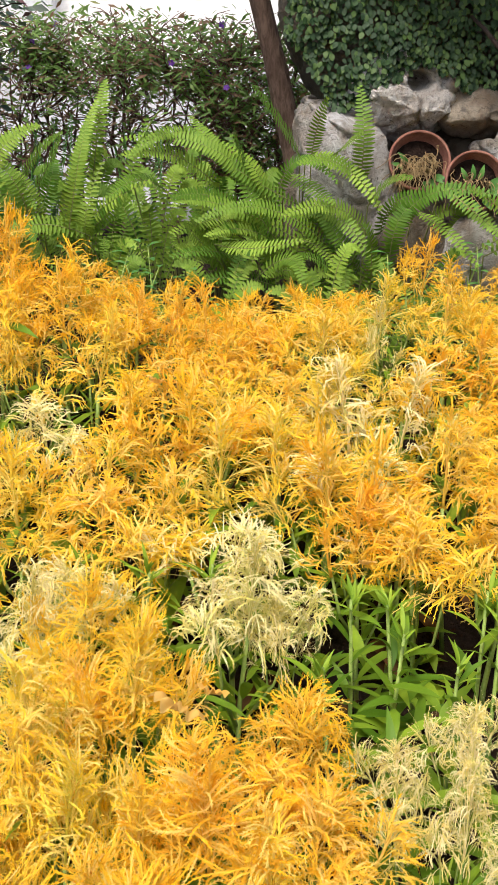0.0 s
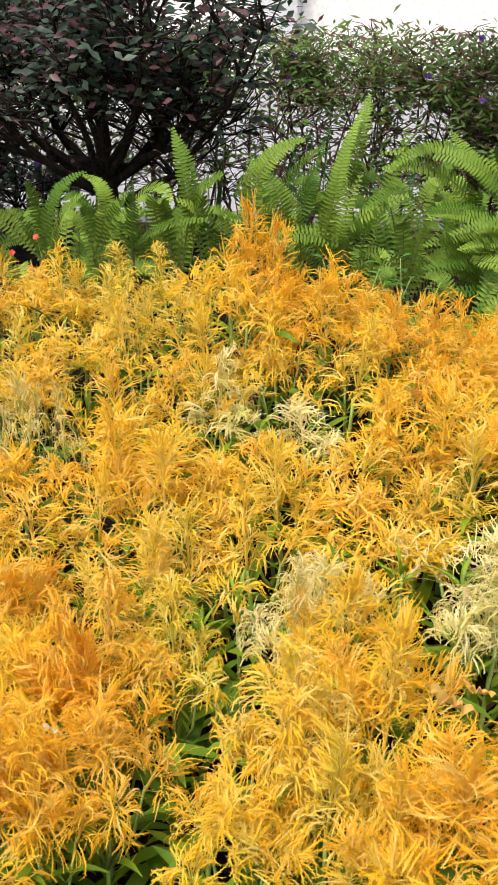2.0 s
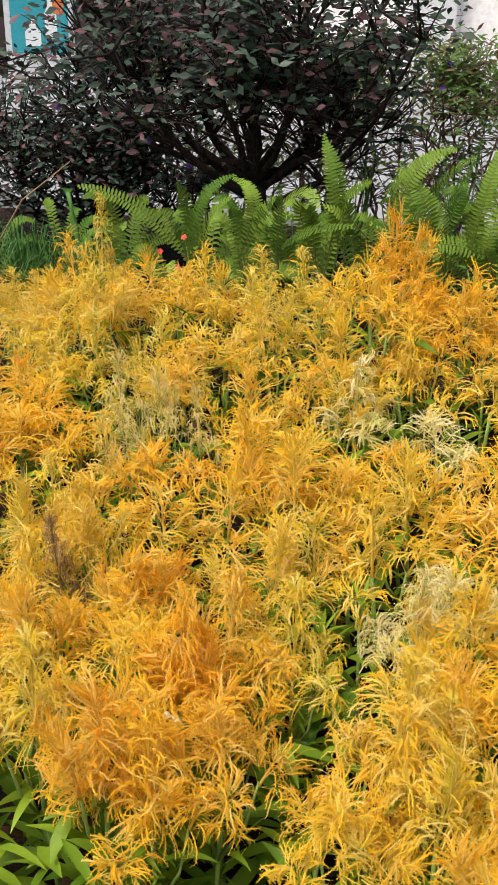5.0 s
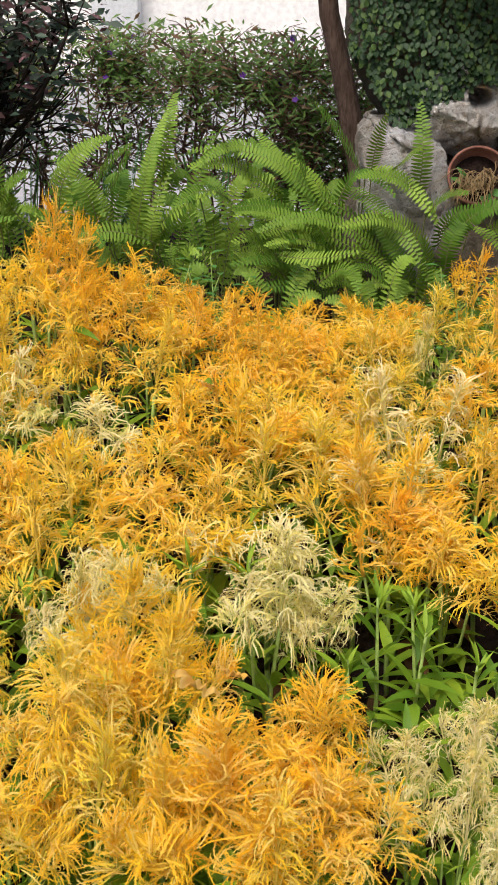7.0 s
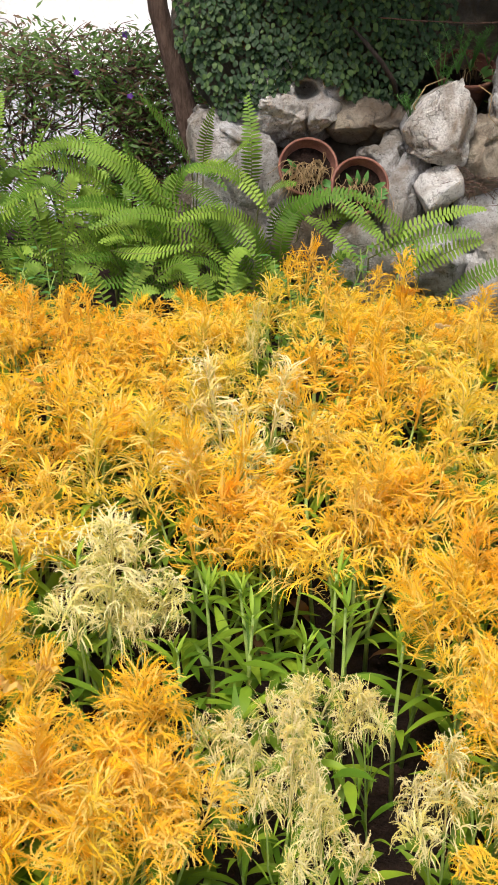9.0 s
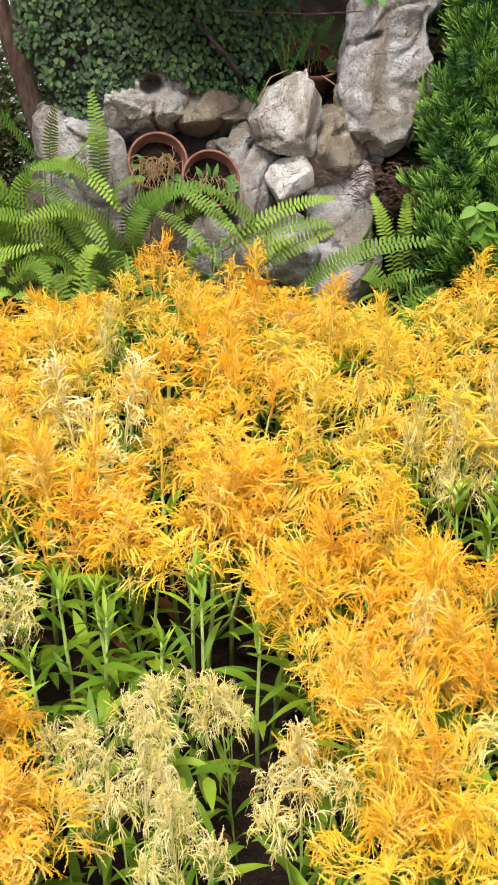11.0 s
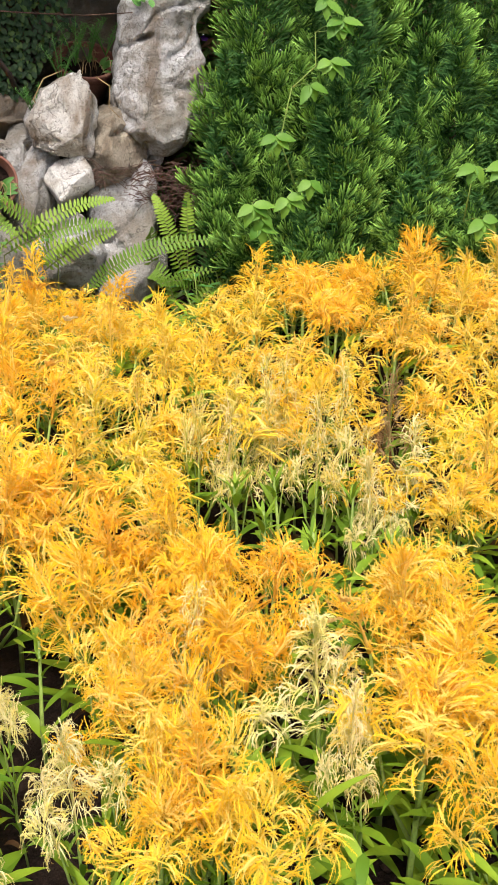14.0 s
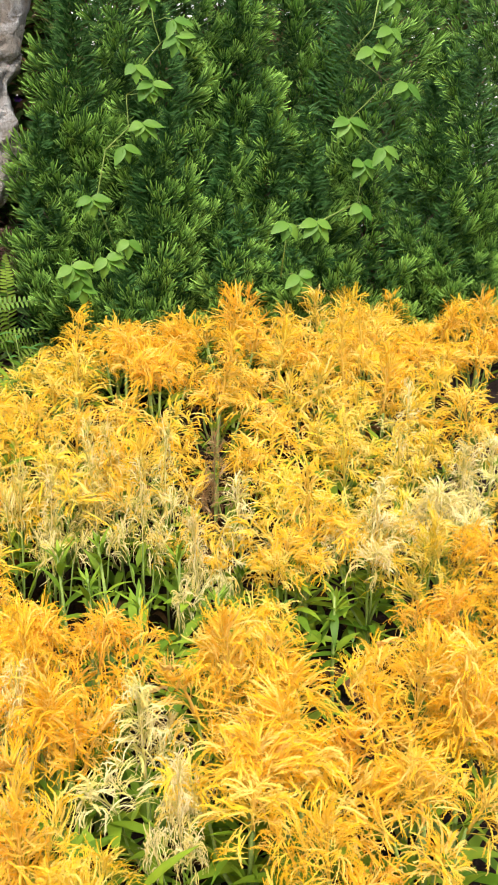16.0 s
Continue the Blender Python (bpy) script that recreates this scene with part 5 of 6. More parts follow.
stick(((0.94, 3.95, 1.22), (0.91, 3.87, 1.28), (0.86, 3.85, 1.35), (0.80, 3.88, 1.42), (0.77, 3.97, 1.46)), 0.012, M_BARK, "dead_branch", "dark dead branch leaning on the ivy", "branch")
stick(((0.80, 4.0, 1.50), (1.0, 3.95, 1.485), (1.2, 3.93, 1.475), (1.42, 3.9, 1.485)), 0.003, M_TWIG, "dry_tendril", "thin dry tendril across the dark recess", "tendril")
stick(((1.02, 3.86, 1.13), (0.98, 3.84, 1.20), (1.02, 3.83, 1.27), (1.10, 3.9, 1.29)), 0.003, M_STRAW, "bare_root", "pale bare root looping over the rock", "root")
stick(((1.21, 3.83, 1.27), (1.25, 3.79, 1.24), (1.24, 3.78, 1.17), (1.28, 3.78, 1.13)), 0.002, M_STRAW, "bare_root", "thin pale root hanging beside the block", "root")


def litter(x, y, z, seed, count, spread):
    """Dry needles and twigs caught in a crevice."""
    rng = random.Random(seed)
    g = Geo()
    for _ in range(count):
        a = rng.uniform(0, 6.28)
        p = Vector((x + rng.uniform(-1, 1) * spread, y + rng.uniform(-0.5, 0.5) * spread, z + rng.uniform(-0.4, 0.5) * spread))
        d = vec(a, rng.uniform(-0.7, 0.5)) * rng.uniform(0.03, 0.08)
        g.tube([p, p + d * 0.5 + Vector((0, 0, 0.008)), p + d], [0.0016, 0.0016, 0.001], 3)
    tagged(new("dry_litter", g.mesh("dry_litter", M_TWIG)), "brown dry needles and twigs caught between rocks", "litter", "", "stuff")


litter(1.44, 3.80, 0.88, 61, 260, 0.14)
litter(1.18, 3.76, 0.93, 62, 60, 0.06)
litter(1.52, 3.80, 0.80, 63, 120, 0.11)


def rosemary_weed(x, y, z, seed, label, height):
    rng = random.Random(seed)
    root = thing("rock_weed", label, "weed", pose(x, y, z), "weeds in the rocks")
    for k in range(5):
        a = rng.uniform(0, 6.28)
        tip = Vector((0.07 * math.cos(a), 0.05 * math.sin(a) - 0.02, height * rng.uniform(0.6, 1.0)))
        g = Geo()
        g.tube([Vector((0, 0, -0.03)), tip * 0.5, tip], [0.0022, 0.002, 0.0012], 4)
        for j in range(34):
            s = 0.15 + 0.85 * j / 33
            g.blade(tip * s, vec(j * 2.4, 0.45), Vector((0, 0, 1)), 0.022, 0.0045, 2, 0.2)
        child("sprig", g.mesh("sprig", M_HERB), root, None, "", "stuff")


for k, (x, y, z, h) in enumerate(((1.11, 3.98, 1.27, 0.14), (1.17, 4.0, 1.33, 0.15), (0.99, 3.9, 1.16, 0.09), (1.30, 4.06, 1.36, 0.10), (1.23, 4.05, 1.34, 0.13))):
    rosemary_weed(x, y, z, 800 + k, "narrow-leaved green weed rooted in the rocks", h)


# ---- creeping fig over the rock ----
def ivy_edge(x):
    return 1.215 + 0.045 * math.sin(x * 11 + 0.6) + 0.06 * math.exp(-((x - 0.60) / 0.07) ** 2) + 0.06 * noise.noise((x * 5, 0.3, 0)) + (0.12 * smooth01(0.32, 0.16, x) if x < 0.32 else 0) + 0.10 * smooth01(0.92, 1.1, x)


def fig_leaf(g, rng, p, nrm, size):
    down = Vector((rng.uniform(-0.7, 0.7), -0.25, -1)).normalized()
    g.blade(p, down + nrm * rng.uniform(0.0, 0.5), nrm, size, size * 0.72, 4, rng.uniform(-0.1, 0.5), 0.07, lambda q: (0.45, 0.95, 1.0, 0.72, 0.1)[round(q * 4)])


ivy = thing("creeping_fig", "dense dark green creeping fig hanging over the rock", "climbing plant")
ivy_rng = random.Random(41)
ivy_spots = []
while len(ivy_spots) < 4300:
    x, z = ivy_rng.uniform(0.13, 1.28), ivy_rng.uniform(1.1, 1.80)
    if z < ivy_edge(x) or ivy_rng.random() < smooth01(1.0, 1.24, x) or (0.29 < x < 0.37 and 1.30 < z < 1.36 and ivy_rng.random() < 0.8):
        continue
    bump = 0.05 * noise.noise((x * 4, z * 4, 7)) + 0.03 * noise.noise((x * 10, z * 10, 3))
    y = 3.97 + bump + 0.10 * smooth01(0.85, 1.2, x) + 0.10 * smooth01(0.24, 0.13, x) + 0.03 * ivy_rng.random()
    ivy_spots.append((x, y, z))
ivy_rest = Geo()
for k, (x, y, z) in enumerate(sorted(ivy_spots, key=lambda s: s[2])):
    nrm = Vector((ivy_rng.uniform(-0.4, 0.4), -1, ivy_rng.uniform(-0.1, 0.6))).normalized()
    size = ivy_rng.uniform(0.017, 0.028)
    if k < 280:
        g = Geo()
        fig_leaf(g, ivy_rng, Vector((0, 0, 0)), nrm, size)
        child("leaf", g.mesh("leaf", M_IVY), ivy, Matrix.Translation((x, y, z)))
    else:
        fig_leaf(ivy_rest, ivy_rng, Vector((x, y, z)), nrm, size)
child("foliage", ivy_rest.mesh("foliage", M_IVY), ivy, None, "", "stuff")

tuft = thing("fig_tuft", "small bright green fig shoot on the leaning stone", "climbing plant")
for k in range(26):
    g = Geo()
    fig_leaf(g, ivy_rng, Vector((0, 0, 0)), Vector((ivy_rng.uniform(-0.4, 0.4), -1, 0.5)).normalized(), ivy_rng.uniform(0.025, 0.04))
    child("leaf", g.mesh("leaf", M_HERB), tuft, Matrix.Translation((ivy_rng.uniform(1.30, 1.46), ivy_rng.uniform(3.80, 3.86), ivy_rng.uniform(1.52, 1.66))))
stick(((1.40, 3.90, 1.50), (1.36, 3.84, 1.58), (1.34, 3.83, 1.66), (1.45, 3.86, 1.7)), 0.003, M_TWIG, "fig_runner", "thin brown runner of the fig shoot", "runner")


# ---- junipers ----
def juniper_spray(g, rng, m, twigs):
    """Adds one broom-like tuft of fine scale-leaved strands that fan out and turn up at their tips; it grows along z of m."""
    root = len(g.v)
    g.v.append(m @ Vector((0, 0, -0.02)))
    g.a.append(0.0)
    if root > 1:
        g.f.append((0, 1, root))
    up = (m.to_3x3().inverted() @ Vector((0, -0.15, 1))).normalized()
    for i in range(twigs):
        az = i * 2.4 + rng.uniform(-0.4, 0.4)
        s = math.sqrt((i + 0.5) / twigs)
        d = vec(az, 1.57 - 0.9 * s)
        p = Vector((0, 0, rng.uniform(-0.012, 0.018)))
        ln = rng.uniform(0.046, 0.060) * (1.0 - 0.12 * s)
        pts = [m @ p]
        for j in range(3):
            d = (d + up * (0.10 + 0.16 * j)).normalized()
            p = p + d * (ln / 3)
            pts.append(m @ p)
        w = rng.uniform(0.0015, 0.0021)
        side = m.to_3x3() @ (Matrix.Rotation(rng.uniform(-0.8, 0.8), 3, vec(az, 1.2)) @ Vector((-math.sin(az), math.cos(az), 0)))
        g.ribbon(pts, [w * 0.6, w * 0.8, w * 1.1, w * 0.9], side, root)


def juniper_bough(seed):
    """A rounded bough of separate tufts that faces -y and up."""
    rng = random.Random(seed)
    g = Geo()
    g.v += [Vector((-0.002, 0, 0)), Vector((0.002, 0, 0))]
    g.a += [0.0, 0.0]
    for j in range(7):
        at = Vector((rng.uniform(-0.065, 0.065), rng.uniform(-0.06, 0.01), -0.06 + 0.15 * j / 6 + rng.uniform(-0.015, 0.015)))
        d = (Vector((at.x * 8, -0.85, 0.6)) + Vector((rng.uniform(-0.4, 0.4), rng.uniform(-0.2, 0.3), rng.uniform(-0.2, 0.4)))).normalized()
        k = rng.uniform(0.8, 1.15)
        juniper_spray(g, rng, Matrix.Translation(at) @ d.to_track_quat("Z", "Y").to_matrix().to_4x4() @ Matrix.Diagonal((k, k, k, 1)), 22)
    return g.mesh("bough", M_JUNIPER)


BOUGHS = [juniper_bough(20 + k) for k in range(7)]


def juniper(cones, seed, count, label):
    """cones: apex x, y, z, radius and foot height of each flame-shaped limb."""
    rng = random.Random(seed)
    bx, by = sum(c[0] for c in cones) / len(cones), sum(c[1] for c in cones) / len(cones) + 0.05
    root = thing("juniper", label, "conifer", None, "junipers along the bed")
    t = Geo()
    top = max(c[2] for c in cones)
    t.tube([Vector((bx, by, ground_z(bx, by) - 0.05)), Vector((bx + 0.02, by, 0.8)), Vector((bx, by, 1.1))], [0.04, 0.03, 0.01], 8)
    child("trunk", t.mesh("trunk", M_TRUNK), root)
    # each flame carries smaller flames in front
    flames = list(cones)
    for ax, ay, az, rad, foot in cones:
        for k in range(3):
            flames.append((ax + rad * (k - 1 + rng.uniform(-0.3, 0.3)) * 0.75, ay - rad * rng.uniform(0.35, 0.7), foot + (az - foot) * rng.uniform(0.45, 0.8), rad * 0.5, foot + 0.05))
    cones = flames
    total = sum(c[3] * (c[2] - c[4]) for c in cones)
    inner = Geo()
    for ax, ay, az, rad, foot in cones:
        n = int(0.62 * count * rad * (az - foot) / total)
        lim = Geo()
        lim.tube([Vector((bx, by, max(foot, 0.3))), Vector(((ax + bx) / 2, (ay + by) / 2, foot + (az - foot) * 0.3)), Vector((ax, ay, foot + (az - foot) * 0.45))], [0.009, 0.007, 0.003], 6)
        child("limb", lim.mesh("limb", M_TRUNK), root)
        i = made = 0
        while made < n:
            i += 1
            s = 1 - math.sqrt(1 - 0.995 * rng.random())
            a = i * 2.4 + rng.uniform(-0.2, 0.2)
            if math.sin(a) > 0.3:
                continue
            prof = 0.55 + 0.45 * smooth01(0.0, 0.3, s)
            lobe = 0.92 + 0.65 * noise.noise((ax * 3 + 3 * math.cos(a), 3 * math.sin(a), s * 5))
            r = rad * (1 - s ** 1.35) * prof * lobe
            bough = Vector((ax + r * math.cos(a), ay + r * math.sin(a), foot + (az - foot) * s))
            size = rng.uniform(0.95, 1.4)
            turn = math.degrees(a) + 90 + rng.uniform(-25, 25)
            child("bough", rng.choice(BOUGHS), root, pose(*bough, rng.uniform(-10, 10) + 30 * s, 0, turn) @ Matrix.Diagonal((size, size, size, 1)))
            made += 1
        # filler needles, kept to the dark end to stand for shade between boughs
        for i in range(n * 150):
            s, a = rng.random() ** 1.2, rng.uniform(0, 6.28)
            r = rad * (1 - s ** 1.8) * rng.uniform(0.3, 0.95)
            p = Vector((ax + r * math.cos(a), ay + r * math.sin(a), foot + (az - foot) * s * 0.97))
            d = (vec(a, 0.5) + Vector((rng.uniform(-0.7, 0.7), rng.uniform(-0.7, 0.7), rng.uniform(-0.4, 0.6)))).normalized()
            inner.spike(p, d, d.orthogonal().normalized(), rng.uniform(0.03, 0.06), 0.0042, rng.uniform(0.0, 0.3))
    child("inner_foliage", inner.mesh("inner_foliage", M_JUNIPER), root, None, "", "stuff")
    return root


juniper(((1.73, 3.74, 1.36, 0.14, 0.50), (1.86, 3.86, 1.85, 0.20, 0.65), (1.82, 3.66, 1.14, 0.21, 0.40)), 1, 125, "bushy green juniper beside the leaning stone")
juniper(((2.15, 3.70, 1.76, 0.27, 0.45), (2.02, 3.52, 1.28, 0.24, 0.36), (2.28, 3.50, 1.12, 0.22, 0.36)), 2, 160, "flame-shaped bright green juniper behind the flowers")
juniper(((2.52, 3.78, 1.82, 0.25, 0.50), (2.52, 3.54, 1.44, 0.22, 0.36), (2.68, 3.46, 1.10, 0.22, 0.36)), 3, 150, "flame-shaped green juniper carrying a creeper")
juniper(((2.98, 3.62, 2.05, 0.36, 0.45), (2.90, 3.40, 1.24, 0.26, 0.36), (3.20, 3.40, 1.48, 0.28, 0.36)), 4, 170, "broad dark green juniper behind the flowers")
juniper(((3.62, 3.55, 2.0, 0.38, 0.40), (3.45, 3.34, 1.34, 0.28, 0.36), (3.95, 3.3, 1.5, 0.3, 0.4)), 5, 150, "broad green juniper at the end of the bed")
juniper(((2.30, 4.15, 2.7, 0.46, 0.7), (2.80, 4.15, 2.7, 0.48, 0.7), (2.02, 4.2, 2.2, 0.26, 0.7)), 6, 230, "tall dark juniper standing behind others")
juniper(((3.35, 4.1, 2.7, 0.50, 0.7), (3.95, 4.0, 2.6, 0.50, 0.7)), 7, 200, "tall dark juniper closing the row")


# ---- creepers with palmate leaves over the junipers ----
def creeper(spots, seed, label, size):
    rng = random.Random(seed)
    root = thing("creeper_vine", label, "vine", None, "creepers on the junipers")
    g = Geo()
    line = [Vector(p) + Vector((0, 0.035, 0)) for p in spots]
    g.tube(line, [0.0026] * len(line), 4)
    child("vine_stem", g.mesh("vine_stem", M_STEM), root)
    for i, p in enumerate(line):
        out = Vector((rng.choice((-1, 1)) * rng.uniform(0.02, 0.05), -0.06, rng.uniform(-0.01, 0.03)))
        st = Geo()
        st.tube([p, p + out * 0.6 + Vector((0, 0, 0.01)), p + out], [0.0016, 0.0014, 0.0012], 4)
        leaf = child("palmate_leaf", st.mesh("petiole", M_STEM), root)
        turn = rng.uniform(-0.5, 0.5)
        for k in range(3 if i % 2 else 5):
            a = -1.57 + turn + (k - (1 if i % 2 else 2)) * (1.0 if i % 2 else 0.75)
            b = Geo()
            d = Vector((math.cos(a), -0.35, math.sin(a) * 0.8 - 0.1))
            b.blade(p + out, d, Vector((0, -0.75, 0.7)), size * rng.uniform(0.75, 1.15), size * 0.52, 12, rng.uniform(0.2, 0.8), 0.12, lambda q: (0.05, 0.40, 0.78, 0.86, 1.02, 0.90, 0.98, 0.78, 0.80, 0.52, 0.46, 0.20, 0.02)[round(q * 12)])
            child("leaflet", b.mesh("leaflet", M_VINE), leaf)
    return root


creeper(((2.02, 3.45, 1.74), (2.03, 3.45, 1.66), (2.05, 3.44, 1.59), (1.95, 3.44, 1.49), (2.02, 3.43, 1.43), (1.91, 3.43, 1.42), (1.91, 3.42, 1.31), (1.82, 3.42, 1.24), (1.77, 3.40, 1.07), (1.82, 3.38, 0.91)), 51, "light green creeper climbing the juniper", 0.072)
creeper(((1.80, 3.38, 0.86), (1.68, 3.36, 0.84), (1.66, 3.36, 0.87), (1.70, 3.36, 0.80)), 53, "young light green creeper near the ground", 0.075)
creeper(((2.72, 3.08, 1.74), (2.70, 3.08, 1.64), (2.61, 3.08, 1.56), (2.76, 3.06, 1.46), (2.58, 3.05, 1.33), (2.74, 3.05, 1.22), (2.66, 3.05, 1.17), (2.64, 3.05, 1.05), (2.46, 3.06, 0.98), (2.36, 3.07, 0.98), (2.34, 3.08, 0.80)), 52, "light green creeper with palmate leaves on the juniper", 0.080)


# ---- shrubs and trees behind ----
def leaf_into(g, rng, p, size, aspect, lift=0.3, segs=3):
    a = rng.uniform(0, 6.28)
    n = Vector((rng.uniform(-0.6, 0.6), rng.uniform(-0.9, 0.2), rng.uniform(0.2, 1))).normalized()
    g.blade(p, vec(a, rng.uniform(-0.6, lift)), n, size, size * aspect, segs, rng.uniform(-0.2, 0.6), 0.1, lambda q: 0.08 + 1.9 * q ** 0.75 * (1 - q) ** 0.8)


def branch_path(rng, a, b, wobble, n=7):
    return [a.lerp(b, i / (n - 1)) + Vector((rng.uniform(-1, 1), rng.uniform(-1, 1), rng.uniform(-1, 1))) * wobble * math.sin(math.pi * i / (n - 1)) for i in range(n)]


def loropetalum(x, y, fork, seed, crown, limbs, leaves, label, leaf_size=0.05):
    """A many-stemmed small tree. crown: centre and half sizes of the leaf mass."""
    rng = random.Random(seed)
    root = thing("small_tree", label, "tree")
    foot, knot = Vector((x, y, ground_z(x, y) - 0.05)), Vector((x, y, fork))
    t = Geo()
    t.tube([foot, foot.lerp(knot, 0.4) + Vector((0.02, 0, 0)), foot.lerp(knot, 0.8), knot], [0.065, 0.05, 0.045, 0.04], 10)
    child("trunk", t.mesh("trunk", M_BARK), root)
    c, h = Vector(crown[:3]), Vector(crown[3:])
    tips = []
    for k in range(limbs):
        a = k * 2.4 + rng.uniform(-0.3, 0.3)
        q = 0.35 + 0.65 * rng.random()
        end = c + Vector((h.x * q * math.cos(a), h.y * q * math.sin(a), h.z * rng.uniform(-0.5, 0.6)))
        low = knot.lerp(foot, rng.uniform(0, 0.35))
        bend = low.lerp(end, 0.5) + Vector((0.22 * math.cos(a), 0.10 * math.sin(a), -0.24 + 0.12 * rng.random()))
        pts = [low * (1 - s) ** 2 + bend * (2 * s * (1 - s)) + end * s * s + Vector((rng.uniform(-1, 1), rng.uniform(-1, 1), rng.uniform(-1, 1))) * 0.014 for s in (i / 9 for i in range(10))]
        g = Geo()
        g.tube(pts, [0.019 * (1 - 0.085 * i) for i in range(10)], 7)
        limb = child("limb", g.mesh("limb", M_BARK), root)
        tw = Geo()
        for _ in range(13):
            i = rng.randrange(3, 10)
            d = Vector((rng.uniform(-1, 1) * 0.30, rng.uniform(-1, 1) * 0.24, rng.uniform(-0.05, 0.34)))
            e = pts[i] + d
            tw.tube(branch_path(rng, pts[i], e, 0.02, 5), [0.008 - 0.0013 * j for j in range(5)], 4)
            tips.append(e)
            for _ in range(4):
                f = e.lerp(pts[i], 0.4 * rng.random()) + Vector((rng.uniform(-0.14, 0.14), rng.uniform(-0.12, 0.12), rng.uniform(-0.06, 0.14)))
                tw.tube([e.lerp(pts[i], 0.4), (e + f) / 2 + Vector((0, 0, 0.01)), f], [0.0035, 0.003, 0.0015], 3, 0, 1, False)
                tips.append(f)
        child("twig_growth", tw.mesh("twig_growth", M_BARK), limb, None, "", "stuff")
    rest = Geo()
    made = 0
    while made < leaves:
        tip = tips[rng.randrange(len(tips))]
        if tip.z < c.z - h.z * (0.6 + 0.5 * rng.random()):
            if rng.random() < 0.93:
                made += 0.2
                continue
        p = tip + Vector((rng.gauss(0, 0.055), rng.gauss(0, 0.055), rng.gauss(0, 0.04)))
        s = leaf_size * rng.uniform(0.6, 1.2)
        if made < 60:
            g = Geo()
            leaf_into(g, rng, Vector((0, 0, 0)), s, 0.72)
            child("leaf", g.mesh("leaf", M_PURPLE), root, Matrix.Translation(p))
        else:
            leaf_into(rest, rng, p, s, 0.72, 0.3, 2)
        made += 1
    child("foliage", rest.mesh("foliage", M_PURPLE), root, None, "", "stuff")
    return root


loropetalum(-1.72, 4.50, 0.95, 71, (-1.85, 4.45, 1.60, 1.05, 0.65, 0.44), 20, 7800, "dark multi-stemmed loropetalum tree with purple-green leaves", 0.055)
loropetalum(-2.75, 4.95, 0.55, 72, (-2.70, 4.60, 0.98, 0.75, 0.35, 0.52), 14, 7500, "dark bushy shrub with purplish small leaves", 0.042)
loropetalum(-3.75, 4.6, 0.6, 73, (-3.75, 4.6, 1.3, 0.7, 0.5, 0.7), 11, 2200, "dark bushy shrub at the end of the hedge", 0.045)


def blossom(x, y, z, seed, mat, size, name, label):
    rng = random.Random(seed)
    root = thing(name, label, "flower", pose(x, y, z, rng.uniform(40, 80), 0, rng.uniform(-40, 40)), "blossoms")
    for k in range(5):
        g = Geo()
        g.blade(Vector((0, 0, 0)), vec(k * 1.2566, 0.25), Vector((0, 0, 1)), size, size * 0.8, 4, 0.3, 0.08, lambda q: (0.2, 0.75, 1.0, 0.9, 0.35)[round(q * 4)])
        child("petal", g.mesh("petal", mat), root)


def hedge_shrub(x, y, width, top, seed, leaves, low, label):
    """Tibouchina: thin bare twigs below, leafy above."""
    rng = random.Random(seed)
    root = thing("hedge_shrub", label, "shrub", None, "tibouchina hedge")
    ends = []
    for k in range(14):
        fx = x + rng.uniform(-0.5, 0.5) * width * 0.7
        foot = Vector((fx, y + rng.uniform(-0.15, 0.15), ground_z(fx, y) - 0.03))
        tip = Vector((fx + rng.uniform(-0.22, 0.22), y + rng.uniform(-0.22, 0.22), top * rng.uniform(0.8, 1.0)))
        pts = branch_path(rng, foot, tip, 0.05, 9)
        g = Geo()
        g.tube(pts, [0.010 - 0.0009 * i for i in range(9)], 5)
        for _ in range(12):
            i = rng.randrange(2, 9)
            e = pts[i] + Vector((rng.uniform(-0.24, 0.24), rng.uniform(-0.2, 0.2), rng.uniform(0.0, 0.22)))
            e.z = min(e.z, top + 0.02 + 0.04 * rng.random())
            g.tube(branch_path(rng, pts[i], e, 0.02, 5), [0.0042, 0.004, 0.0034, 0.0028, 0.002], 3, 0, 1, False)
            ends.append(e)
            for _ in range(3):
                f = e + Vector((rng.uniform(-0.12, 0.12), rng.uniform(-0.1, 0.1), rng.uniform(-0.06, 0.06)))
                g.tube([e.lerp(pts[i], 0.3), (e + f) / 2, f], [0.0025, 0.0022, 0.0014], 3, 0, 1, False)
                ends.append(f)
        child("stem", g.mesh("stem", M_TWIG), root)
    rest = Geo()
    n = 0
    while n < leaves:
        e = ends[rng.randrange(len(ends))]
        if rng.random() > max(low, smooth01(0.85, 1.35, e.z)) or e.z > top + 0.02:
            n += 0.1
            continue
        q = 0.13 if low == 1.0 else 0.04
        p = e + Vector((rng.gauss(0, q), rng.gauss(0, q), rng.gauss(0, q)))
        s = rng.uniform(0.07, 0.12) if low == 1.0 else rng.uniform(0.035, 0.062)
        if n < 25:
            g = Geo()
            leaf_into(g, rng, Vector((0, 0, 0)), s, 0.36, 0.9)
            child("leaf", g.mesh("leaf", M_HEDGE), root, Matrix.Translation(p))
        else:
            leaf_into(rest, rng, p, s, 0.40, 0.9, 2)
        n += 1
    child("foliage", rest.mesh("foliage", M_HEDGE), root, None, "", "stuff")
    for k in range(3):
        e = max((ends[rng.randrange(len(ends))] for _ in range(8)), key=lambda q: q.z)
        blossom(e.x, e.y - 0.08, min(e.z, top) + 0.02, seed * 10 + k, M_VIOLET, 0.017, "violet_blossom", "violet five-petalled blossom on the hedge")


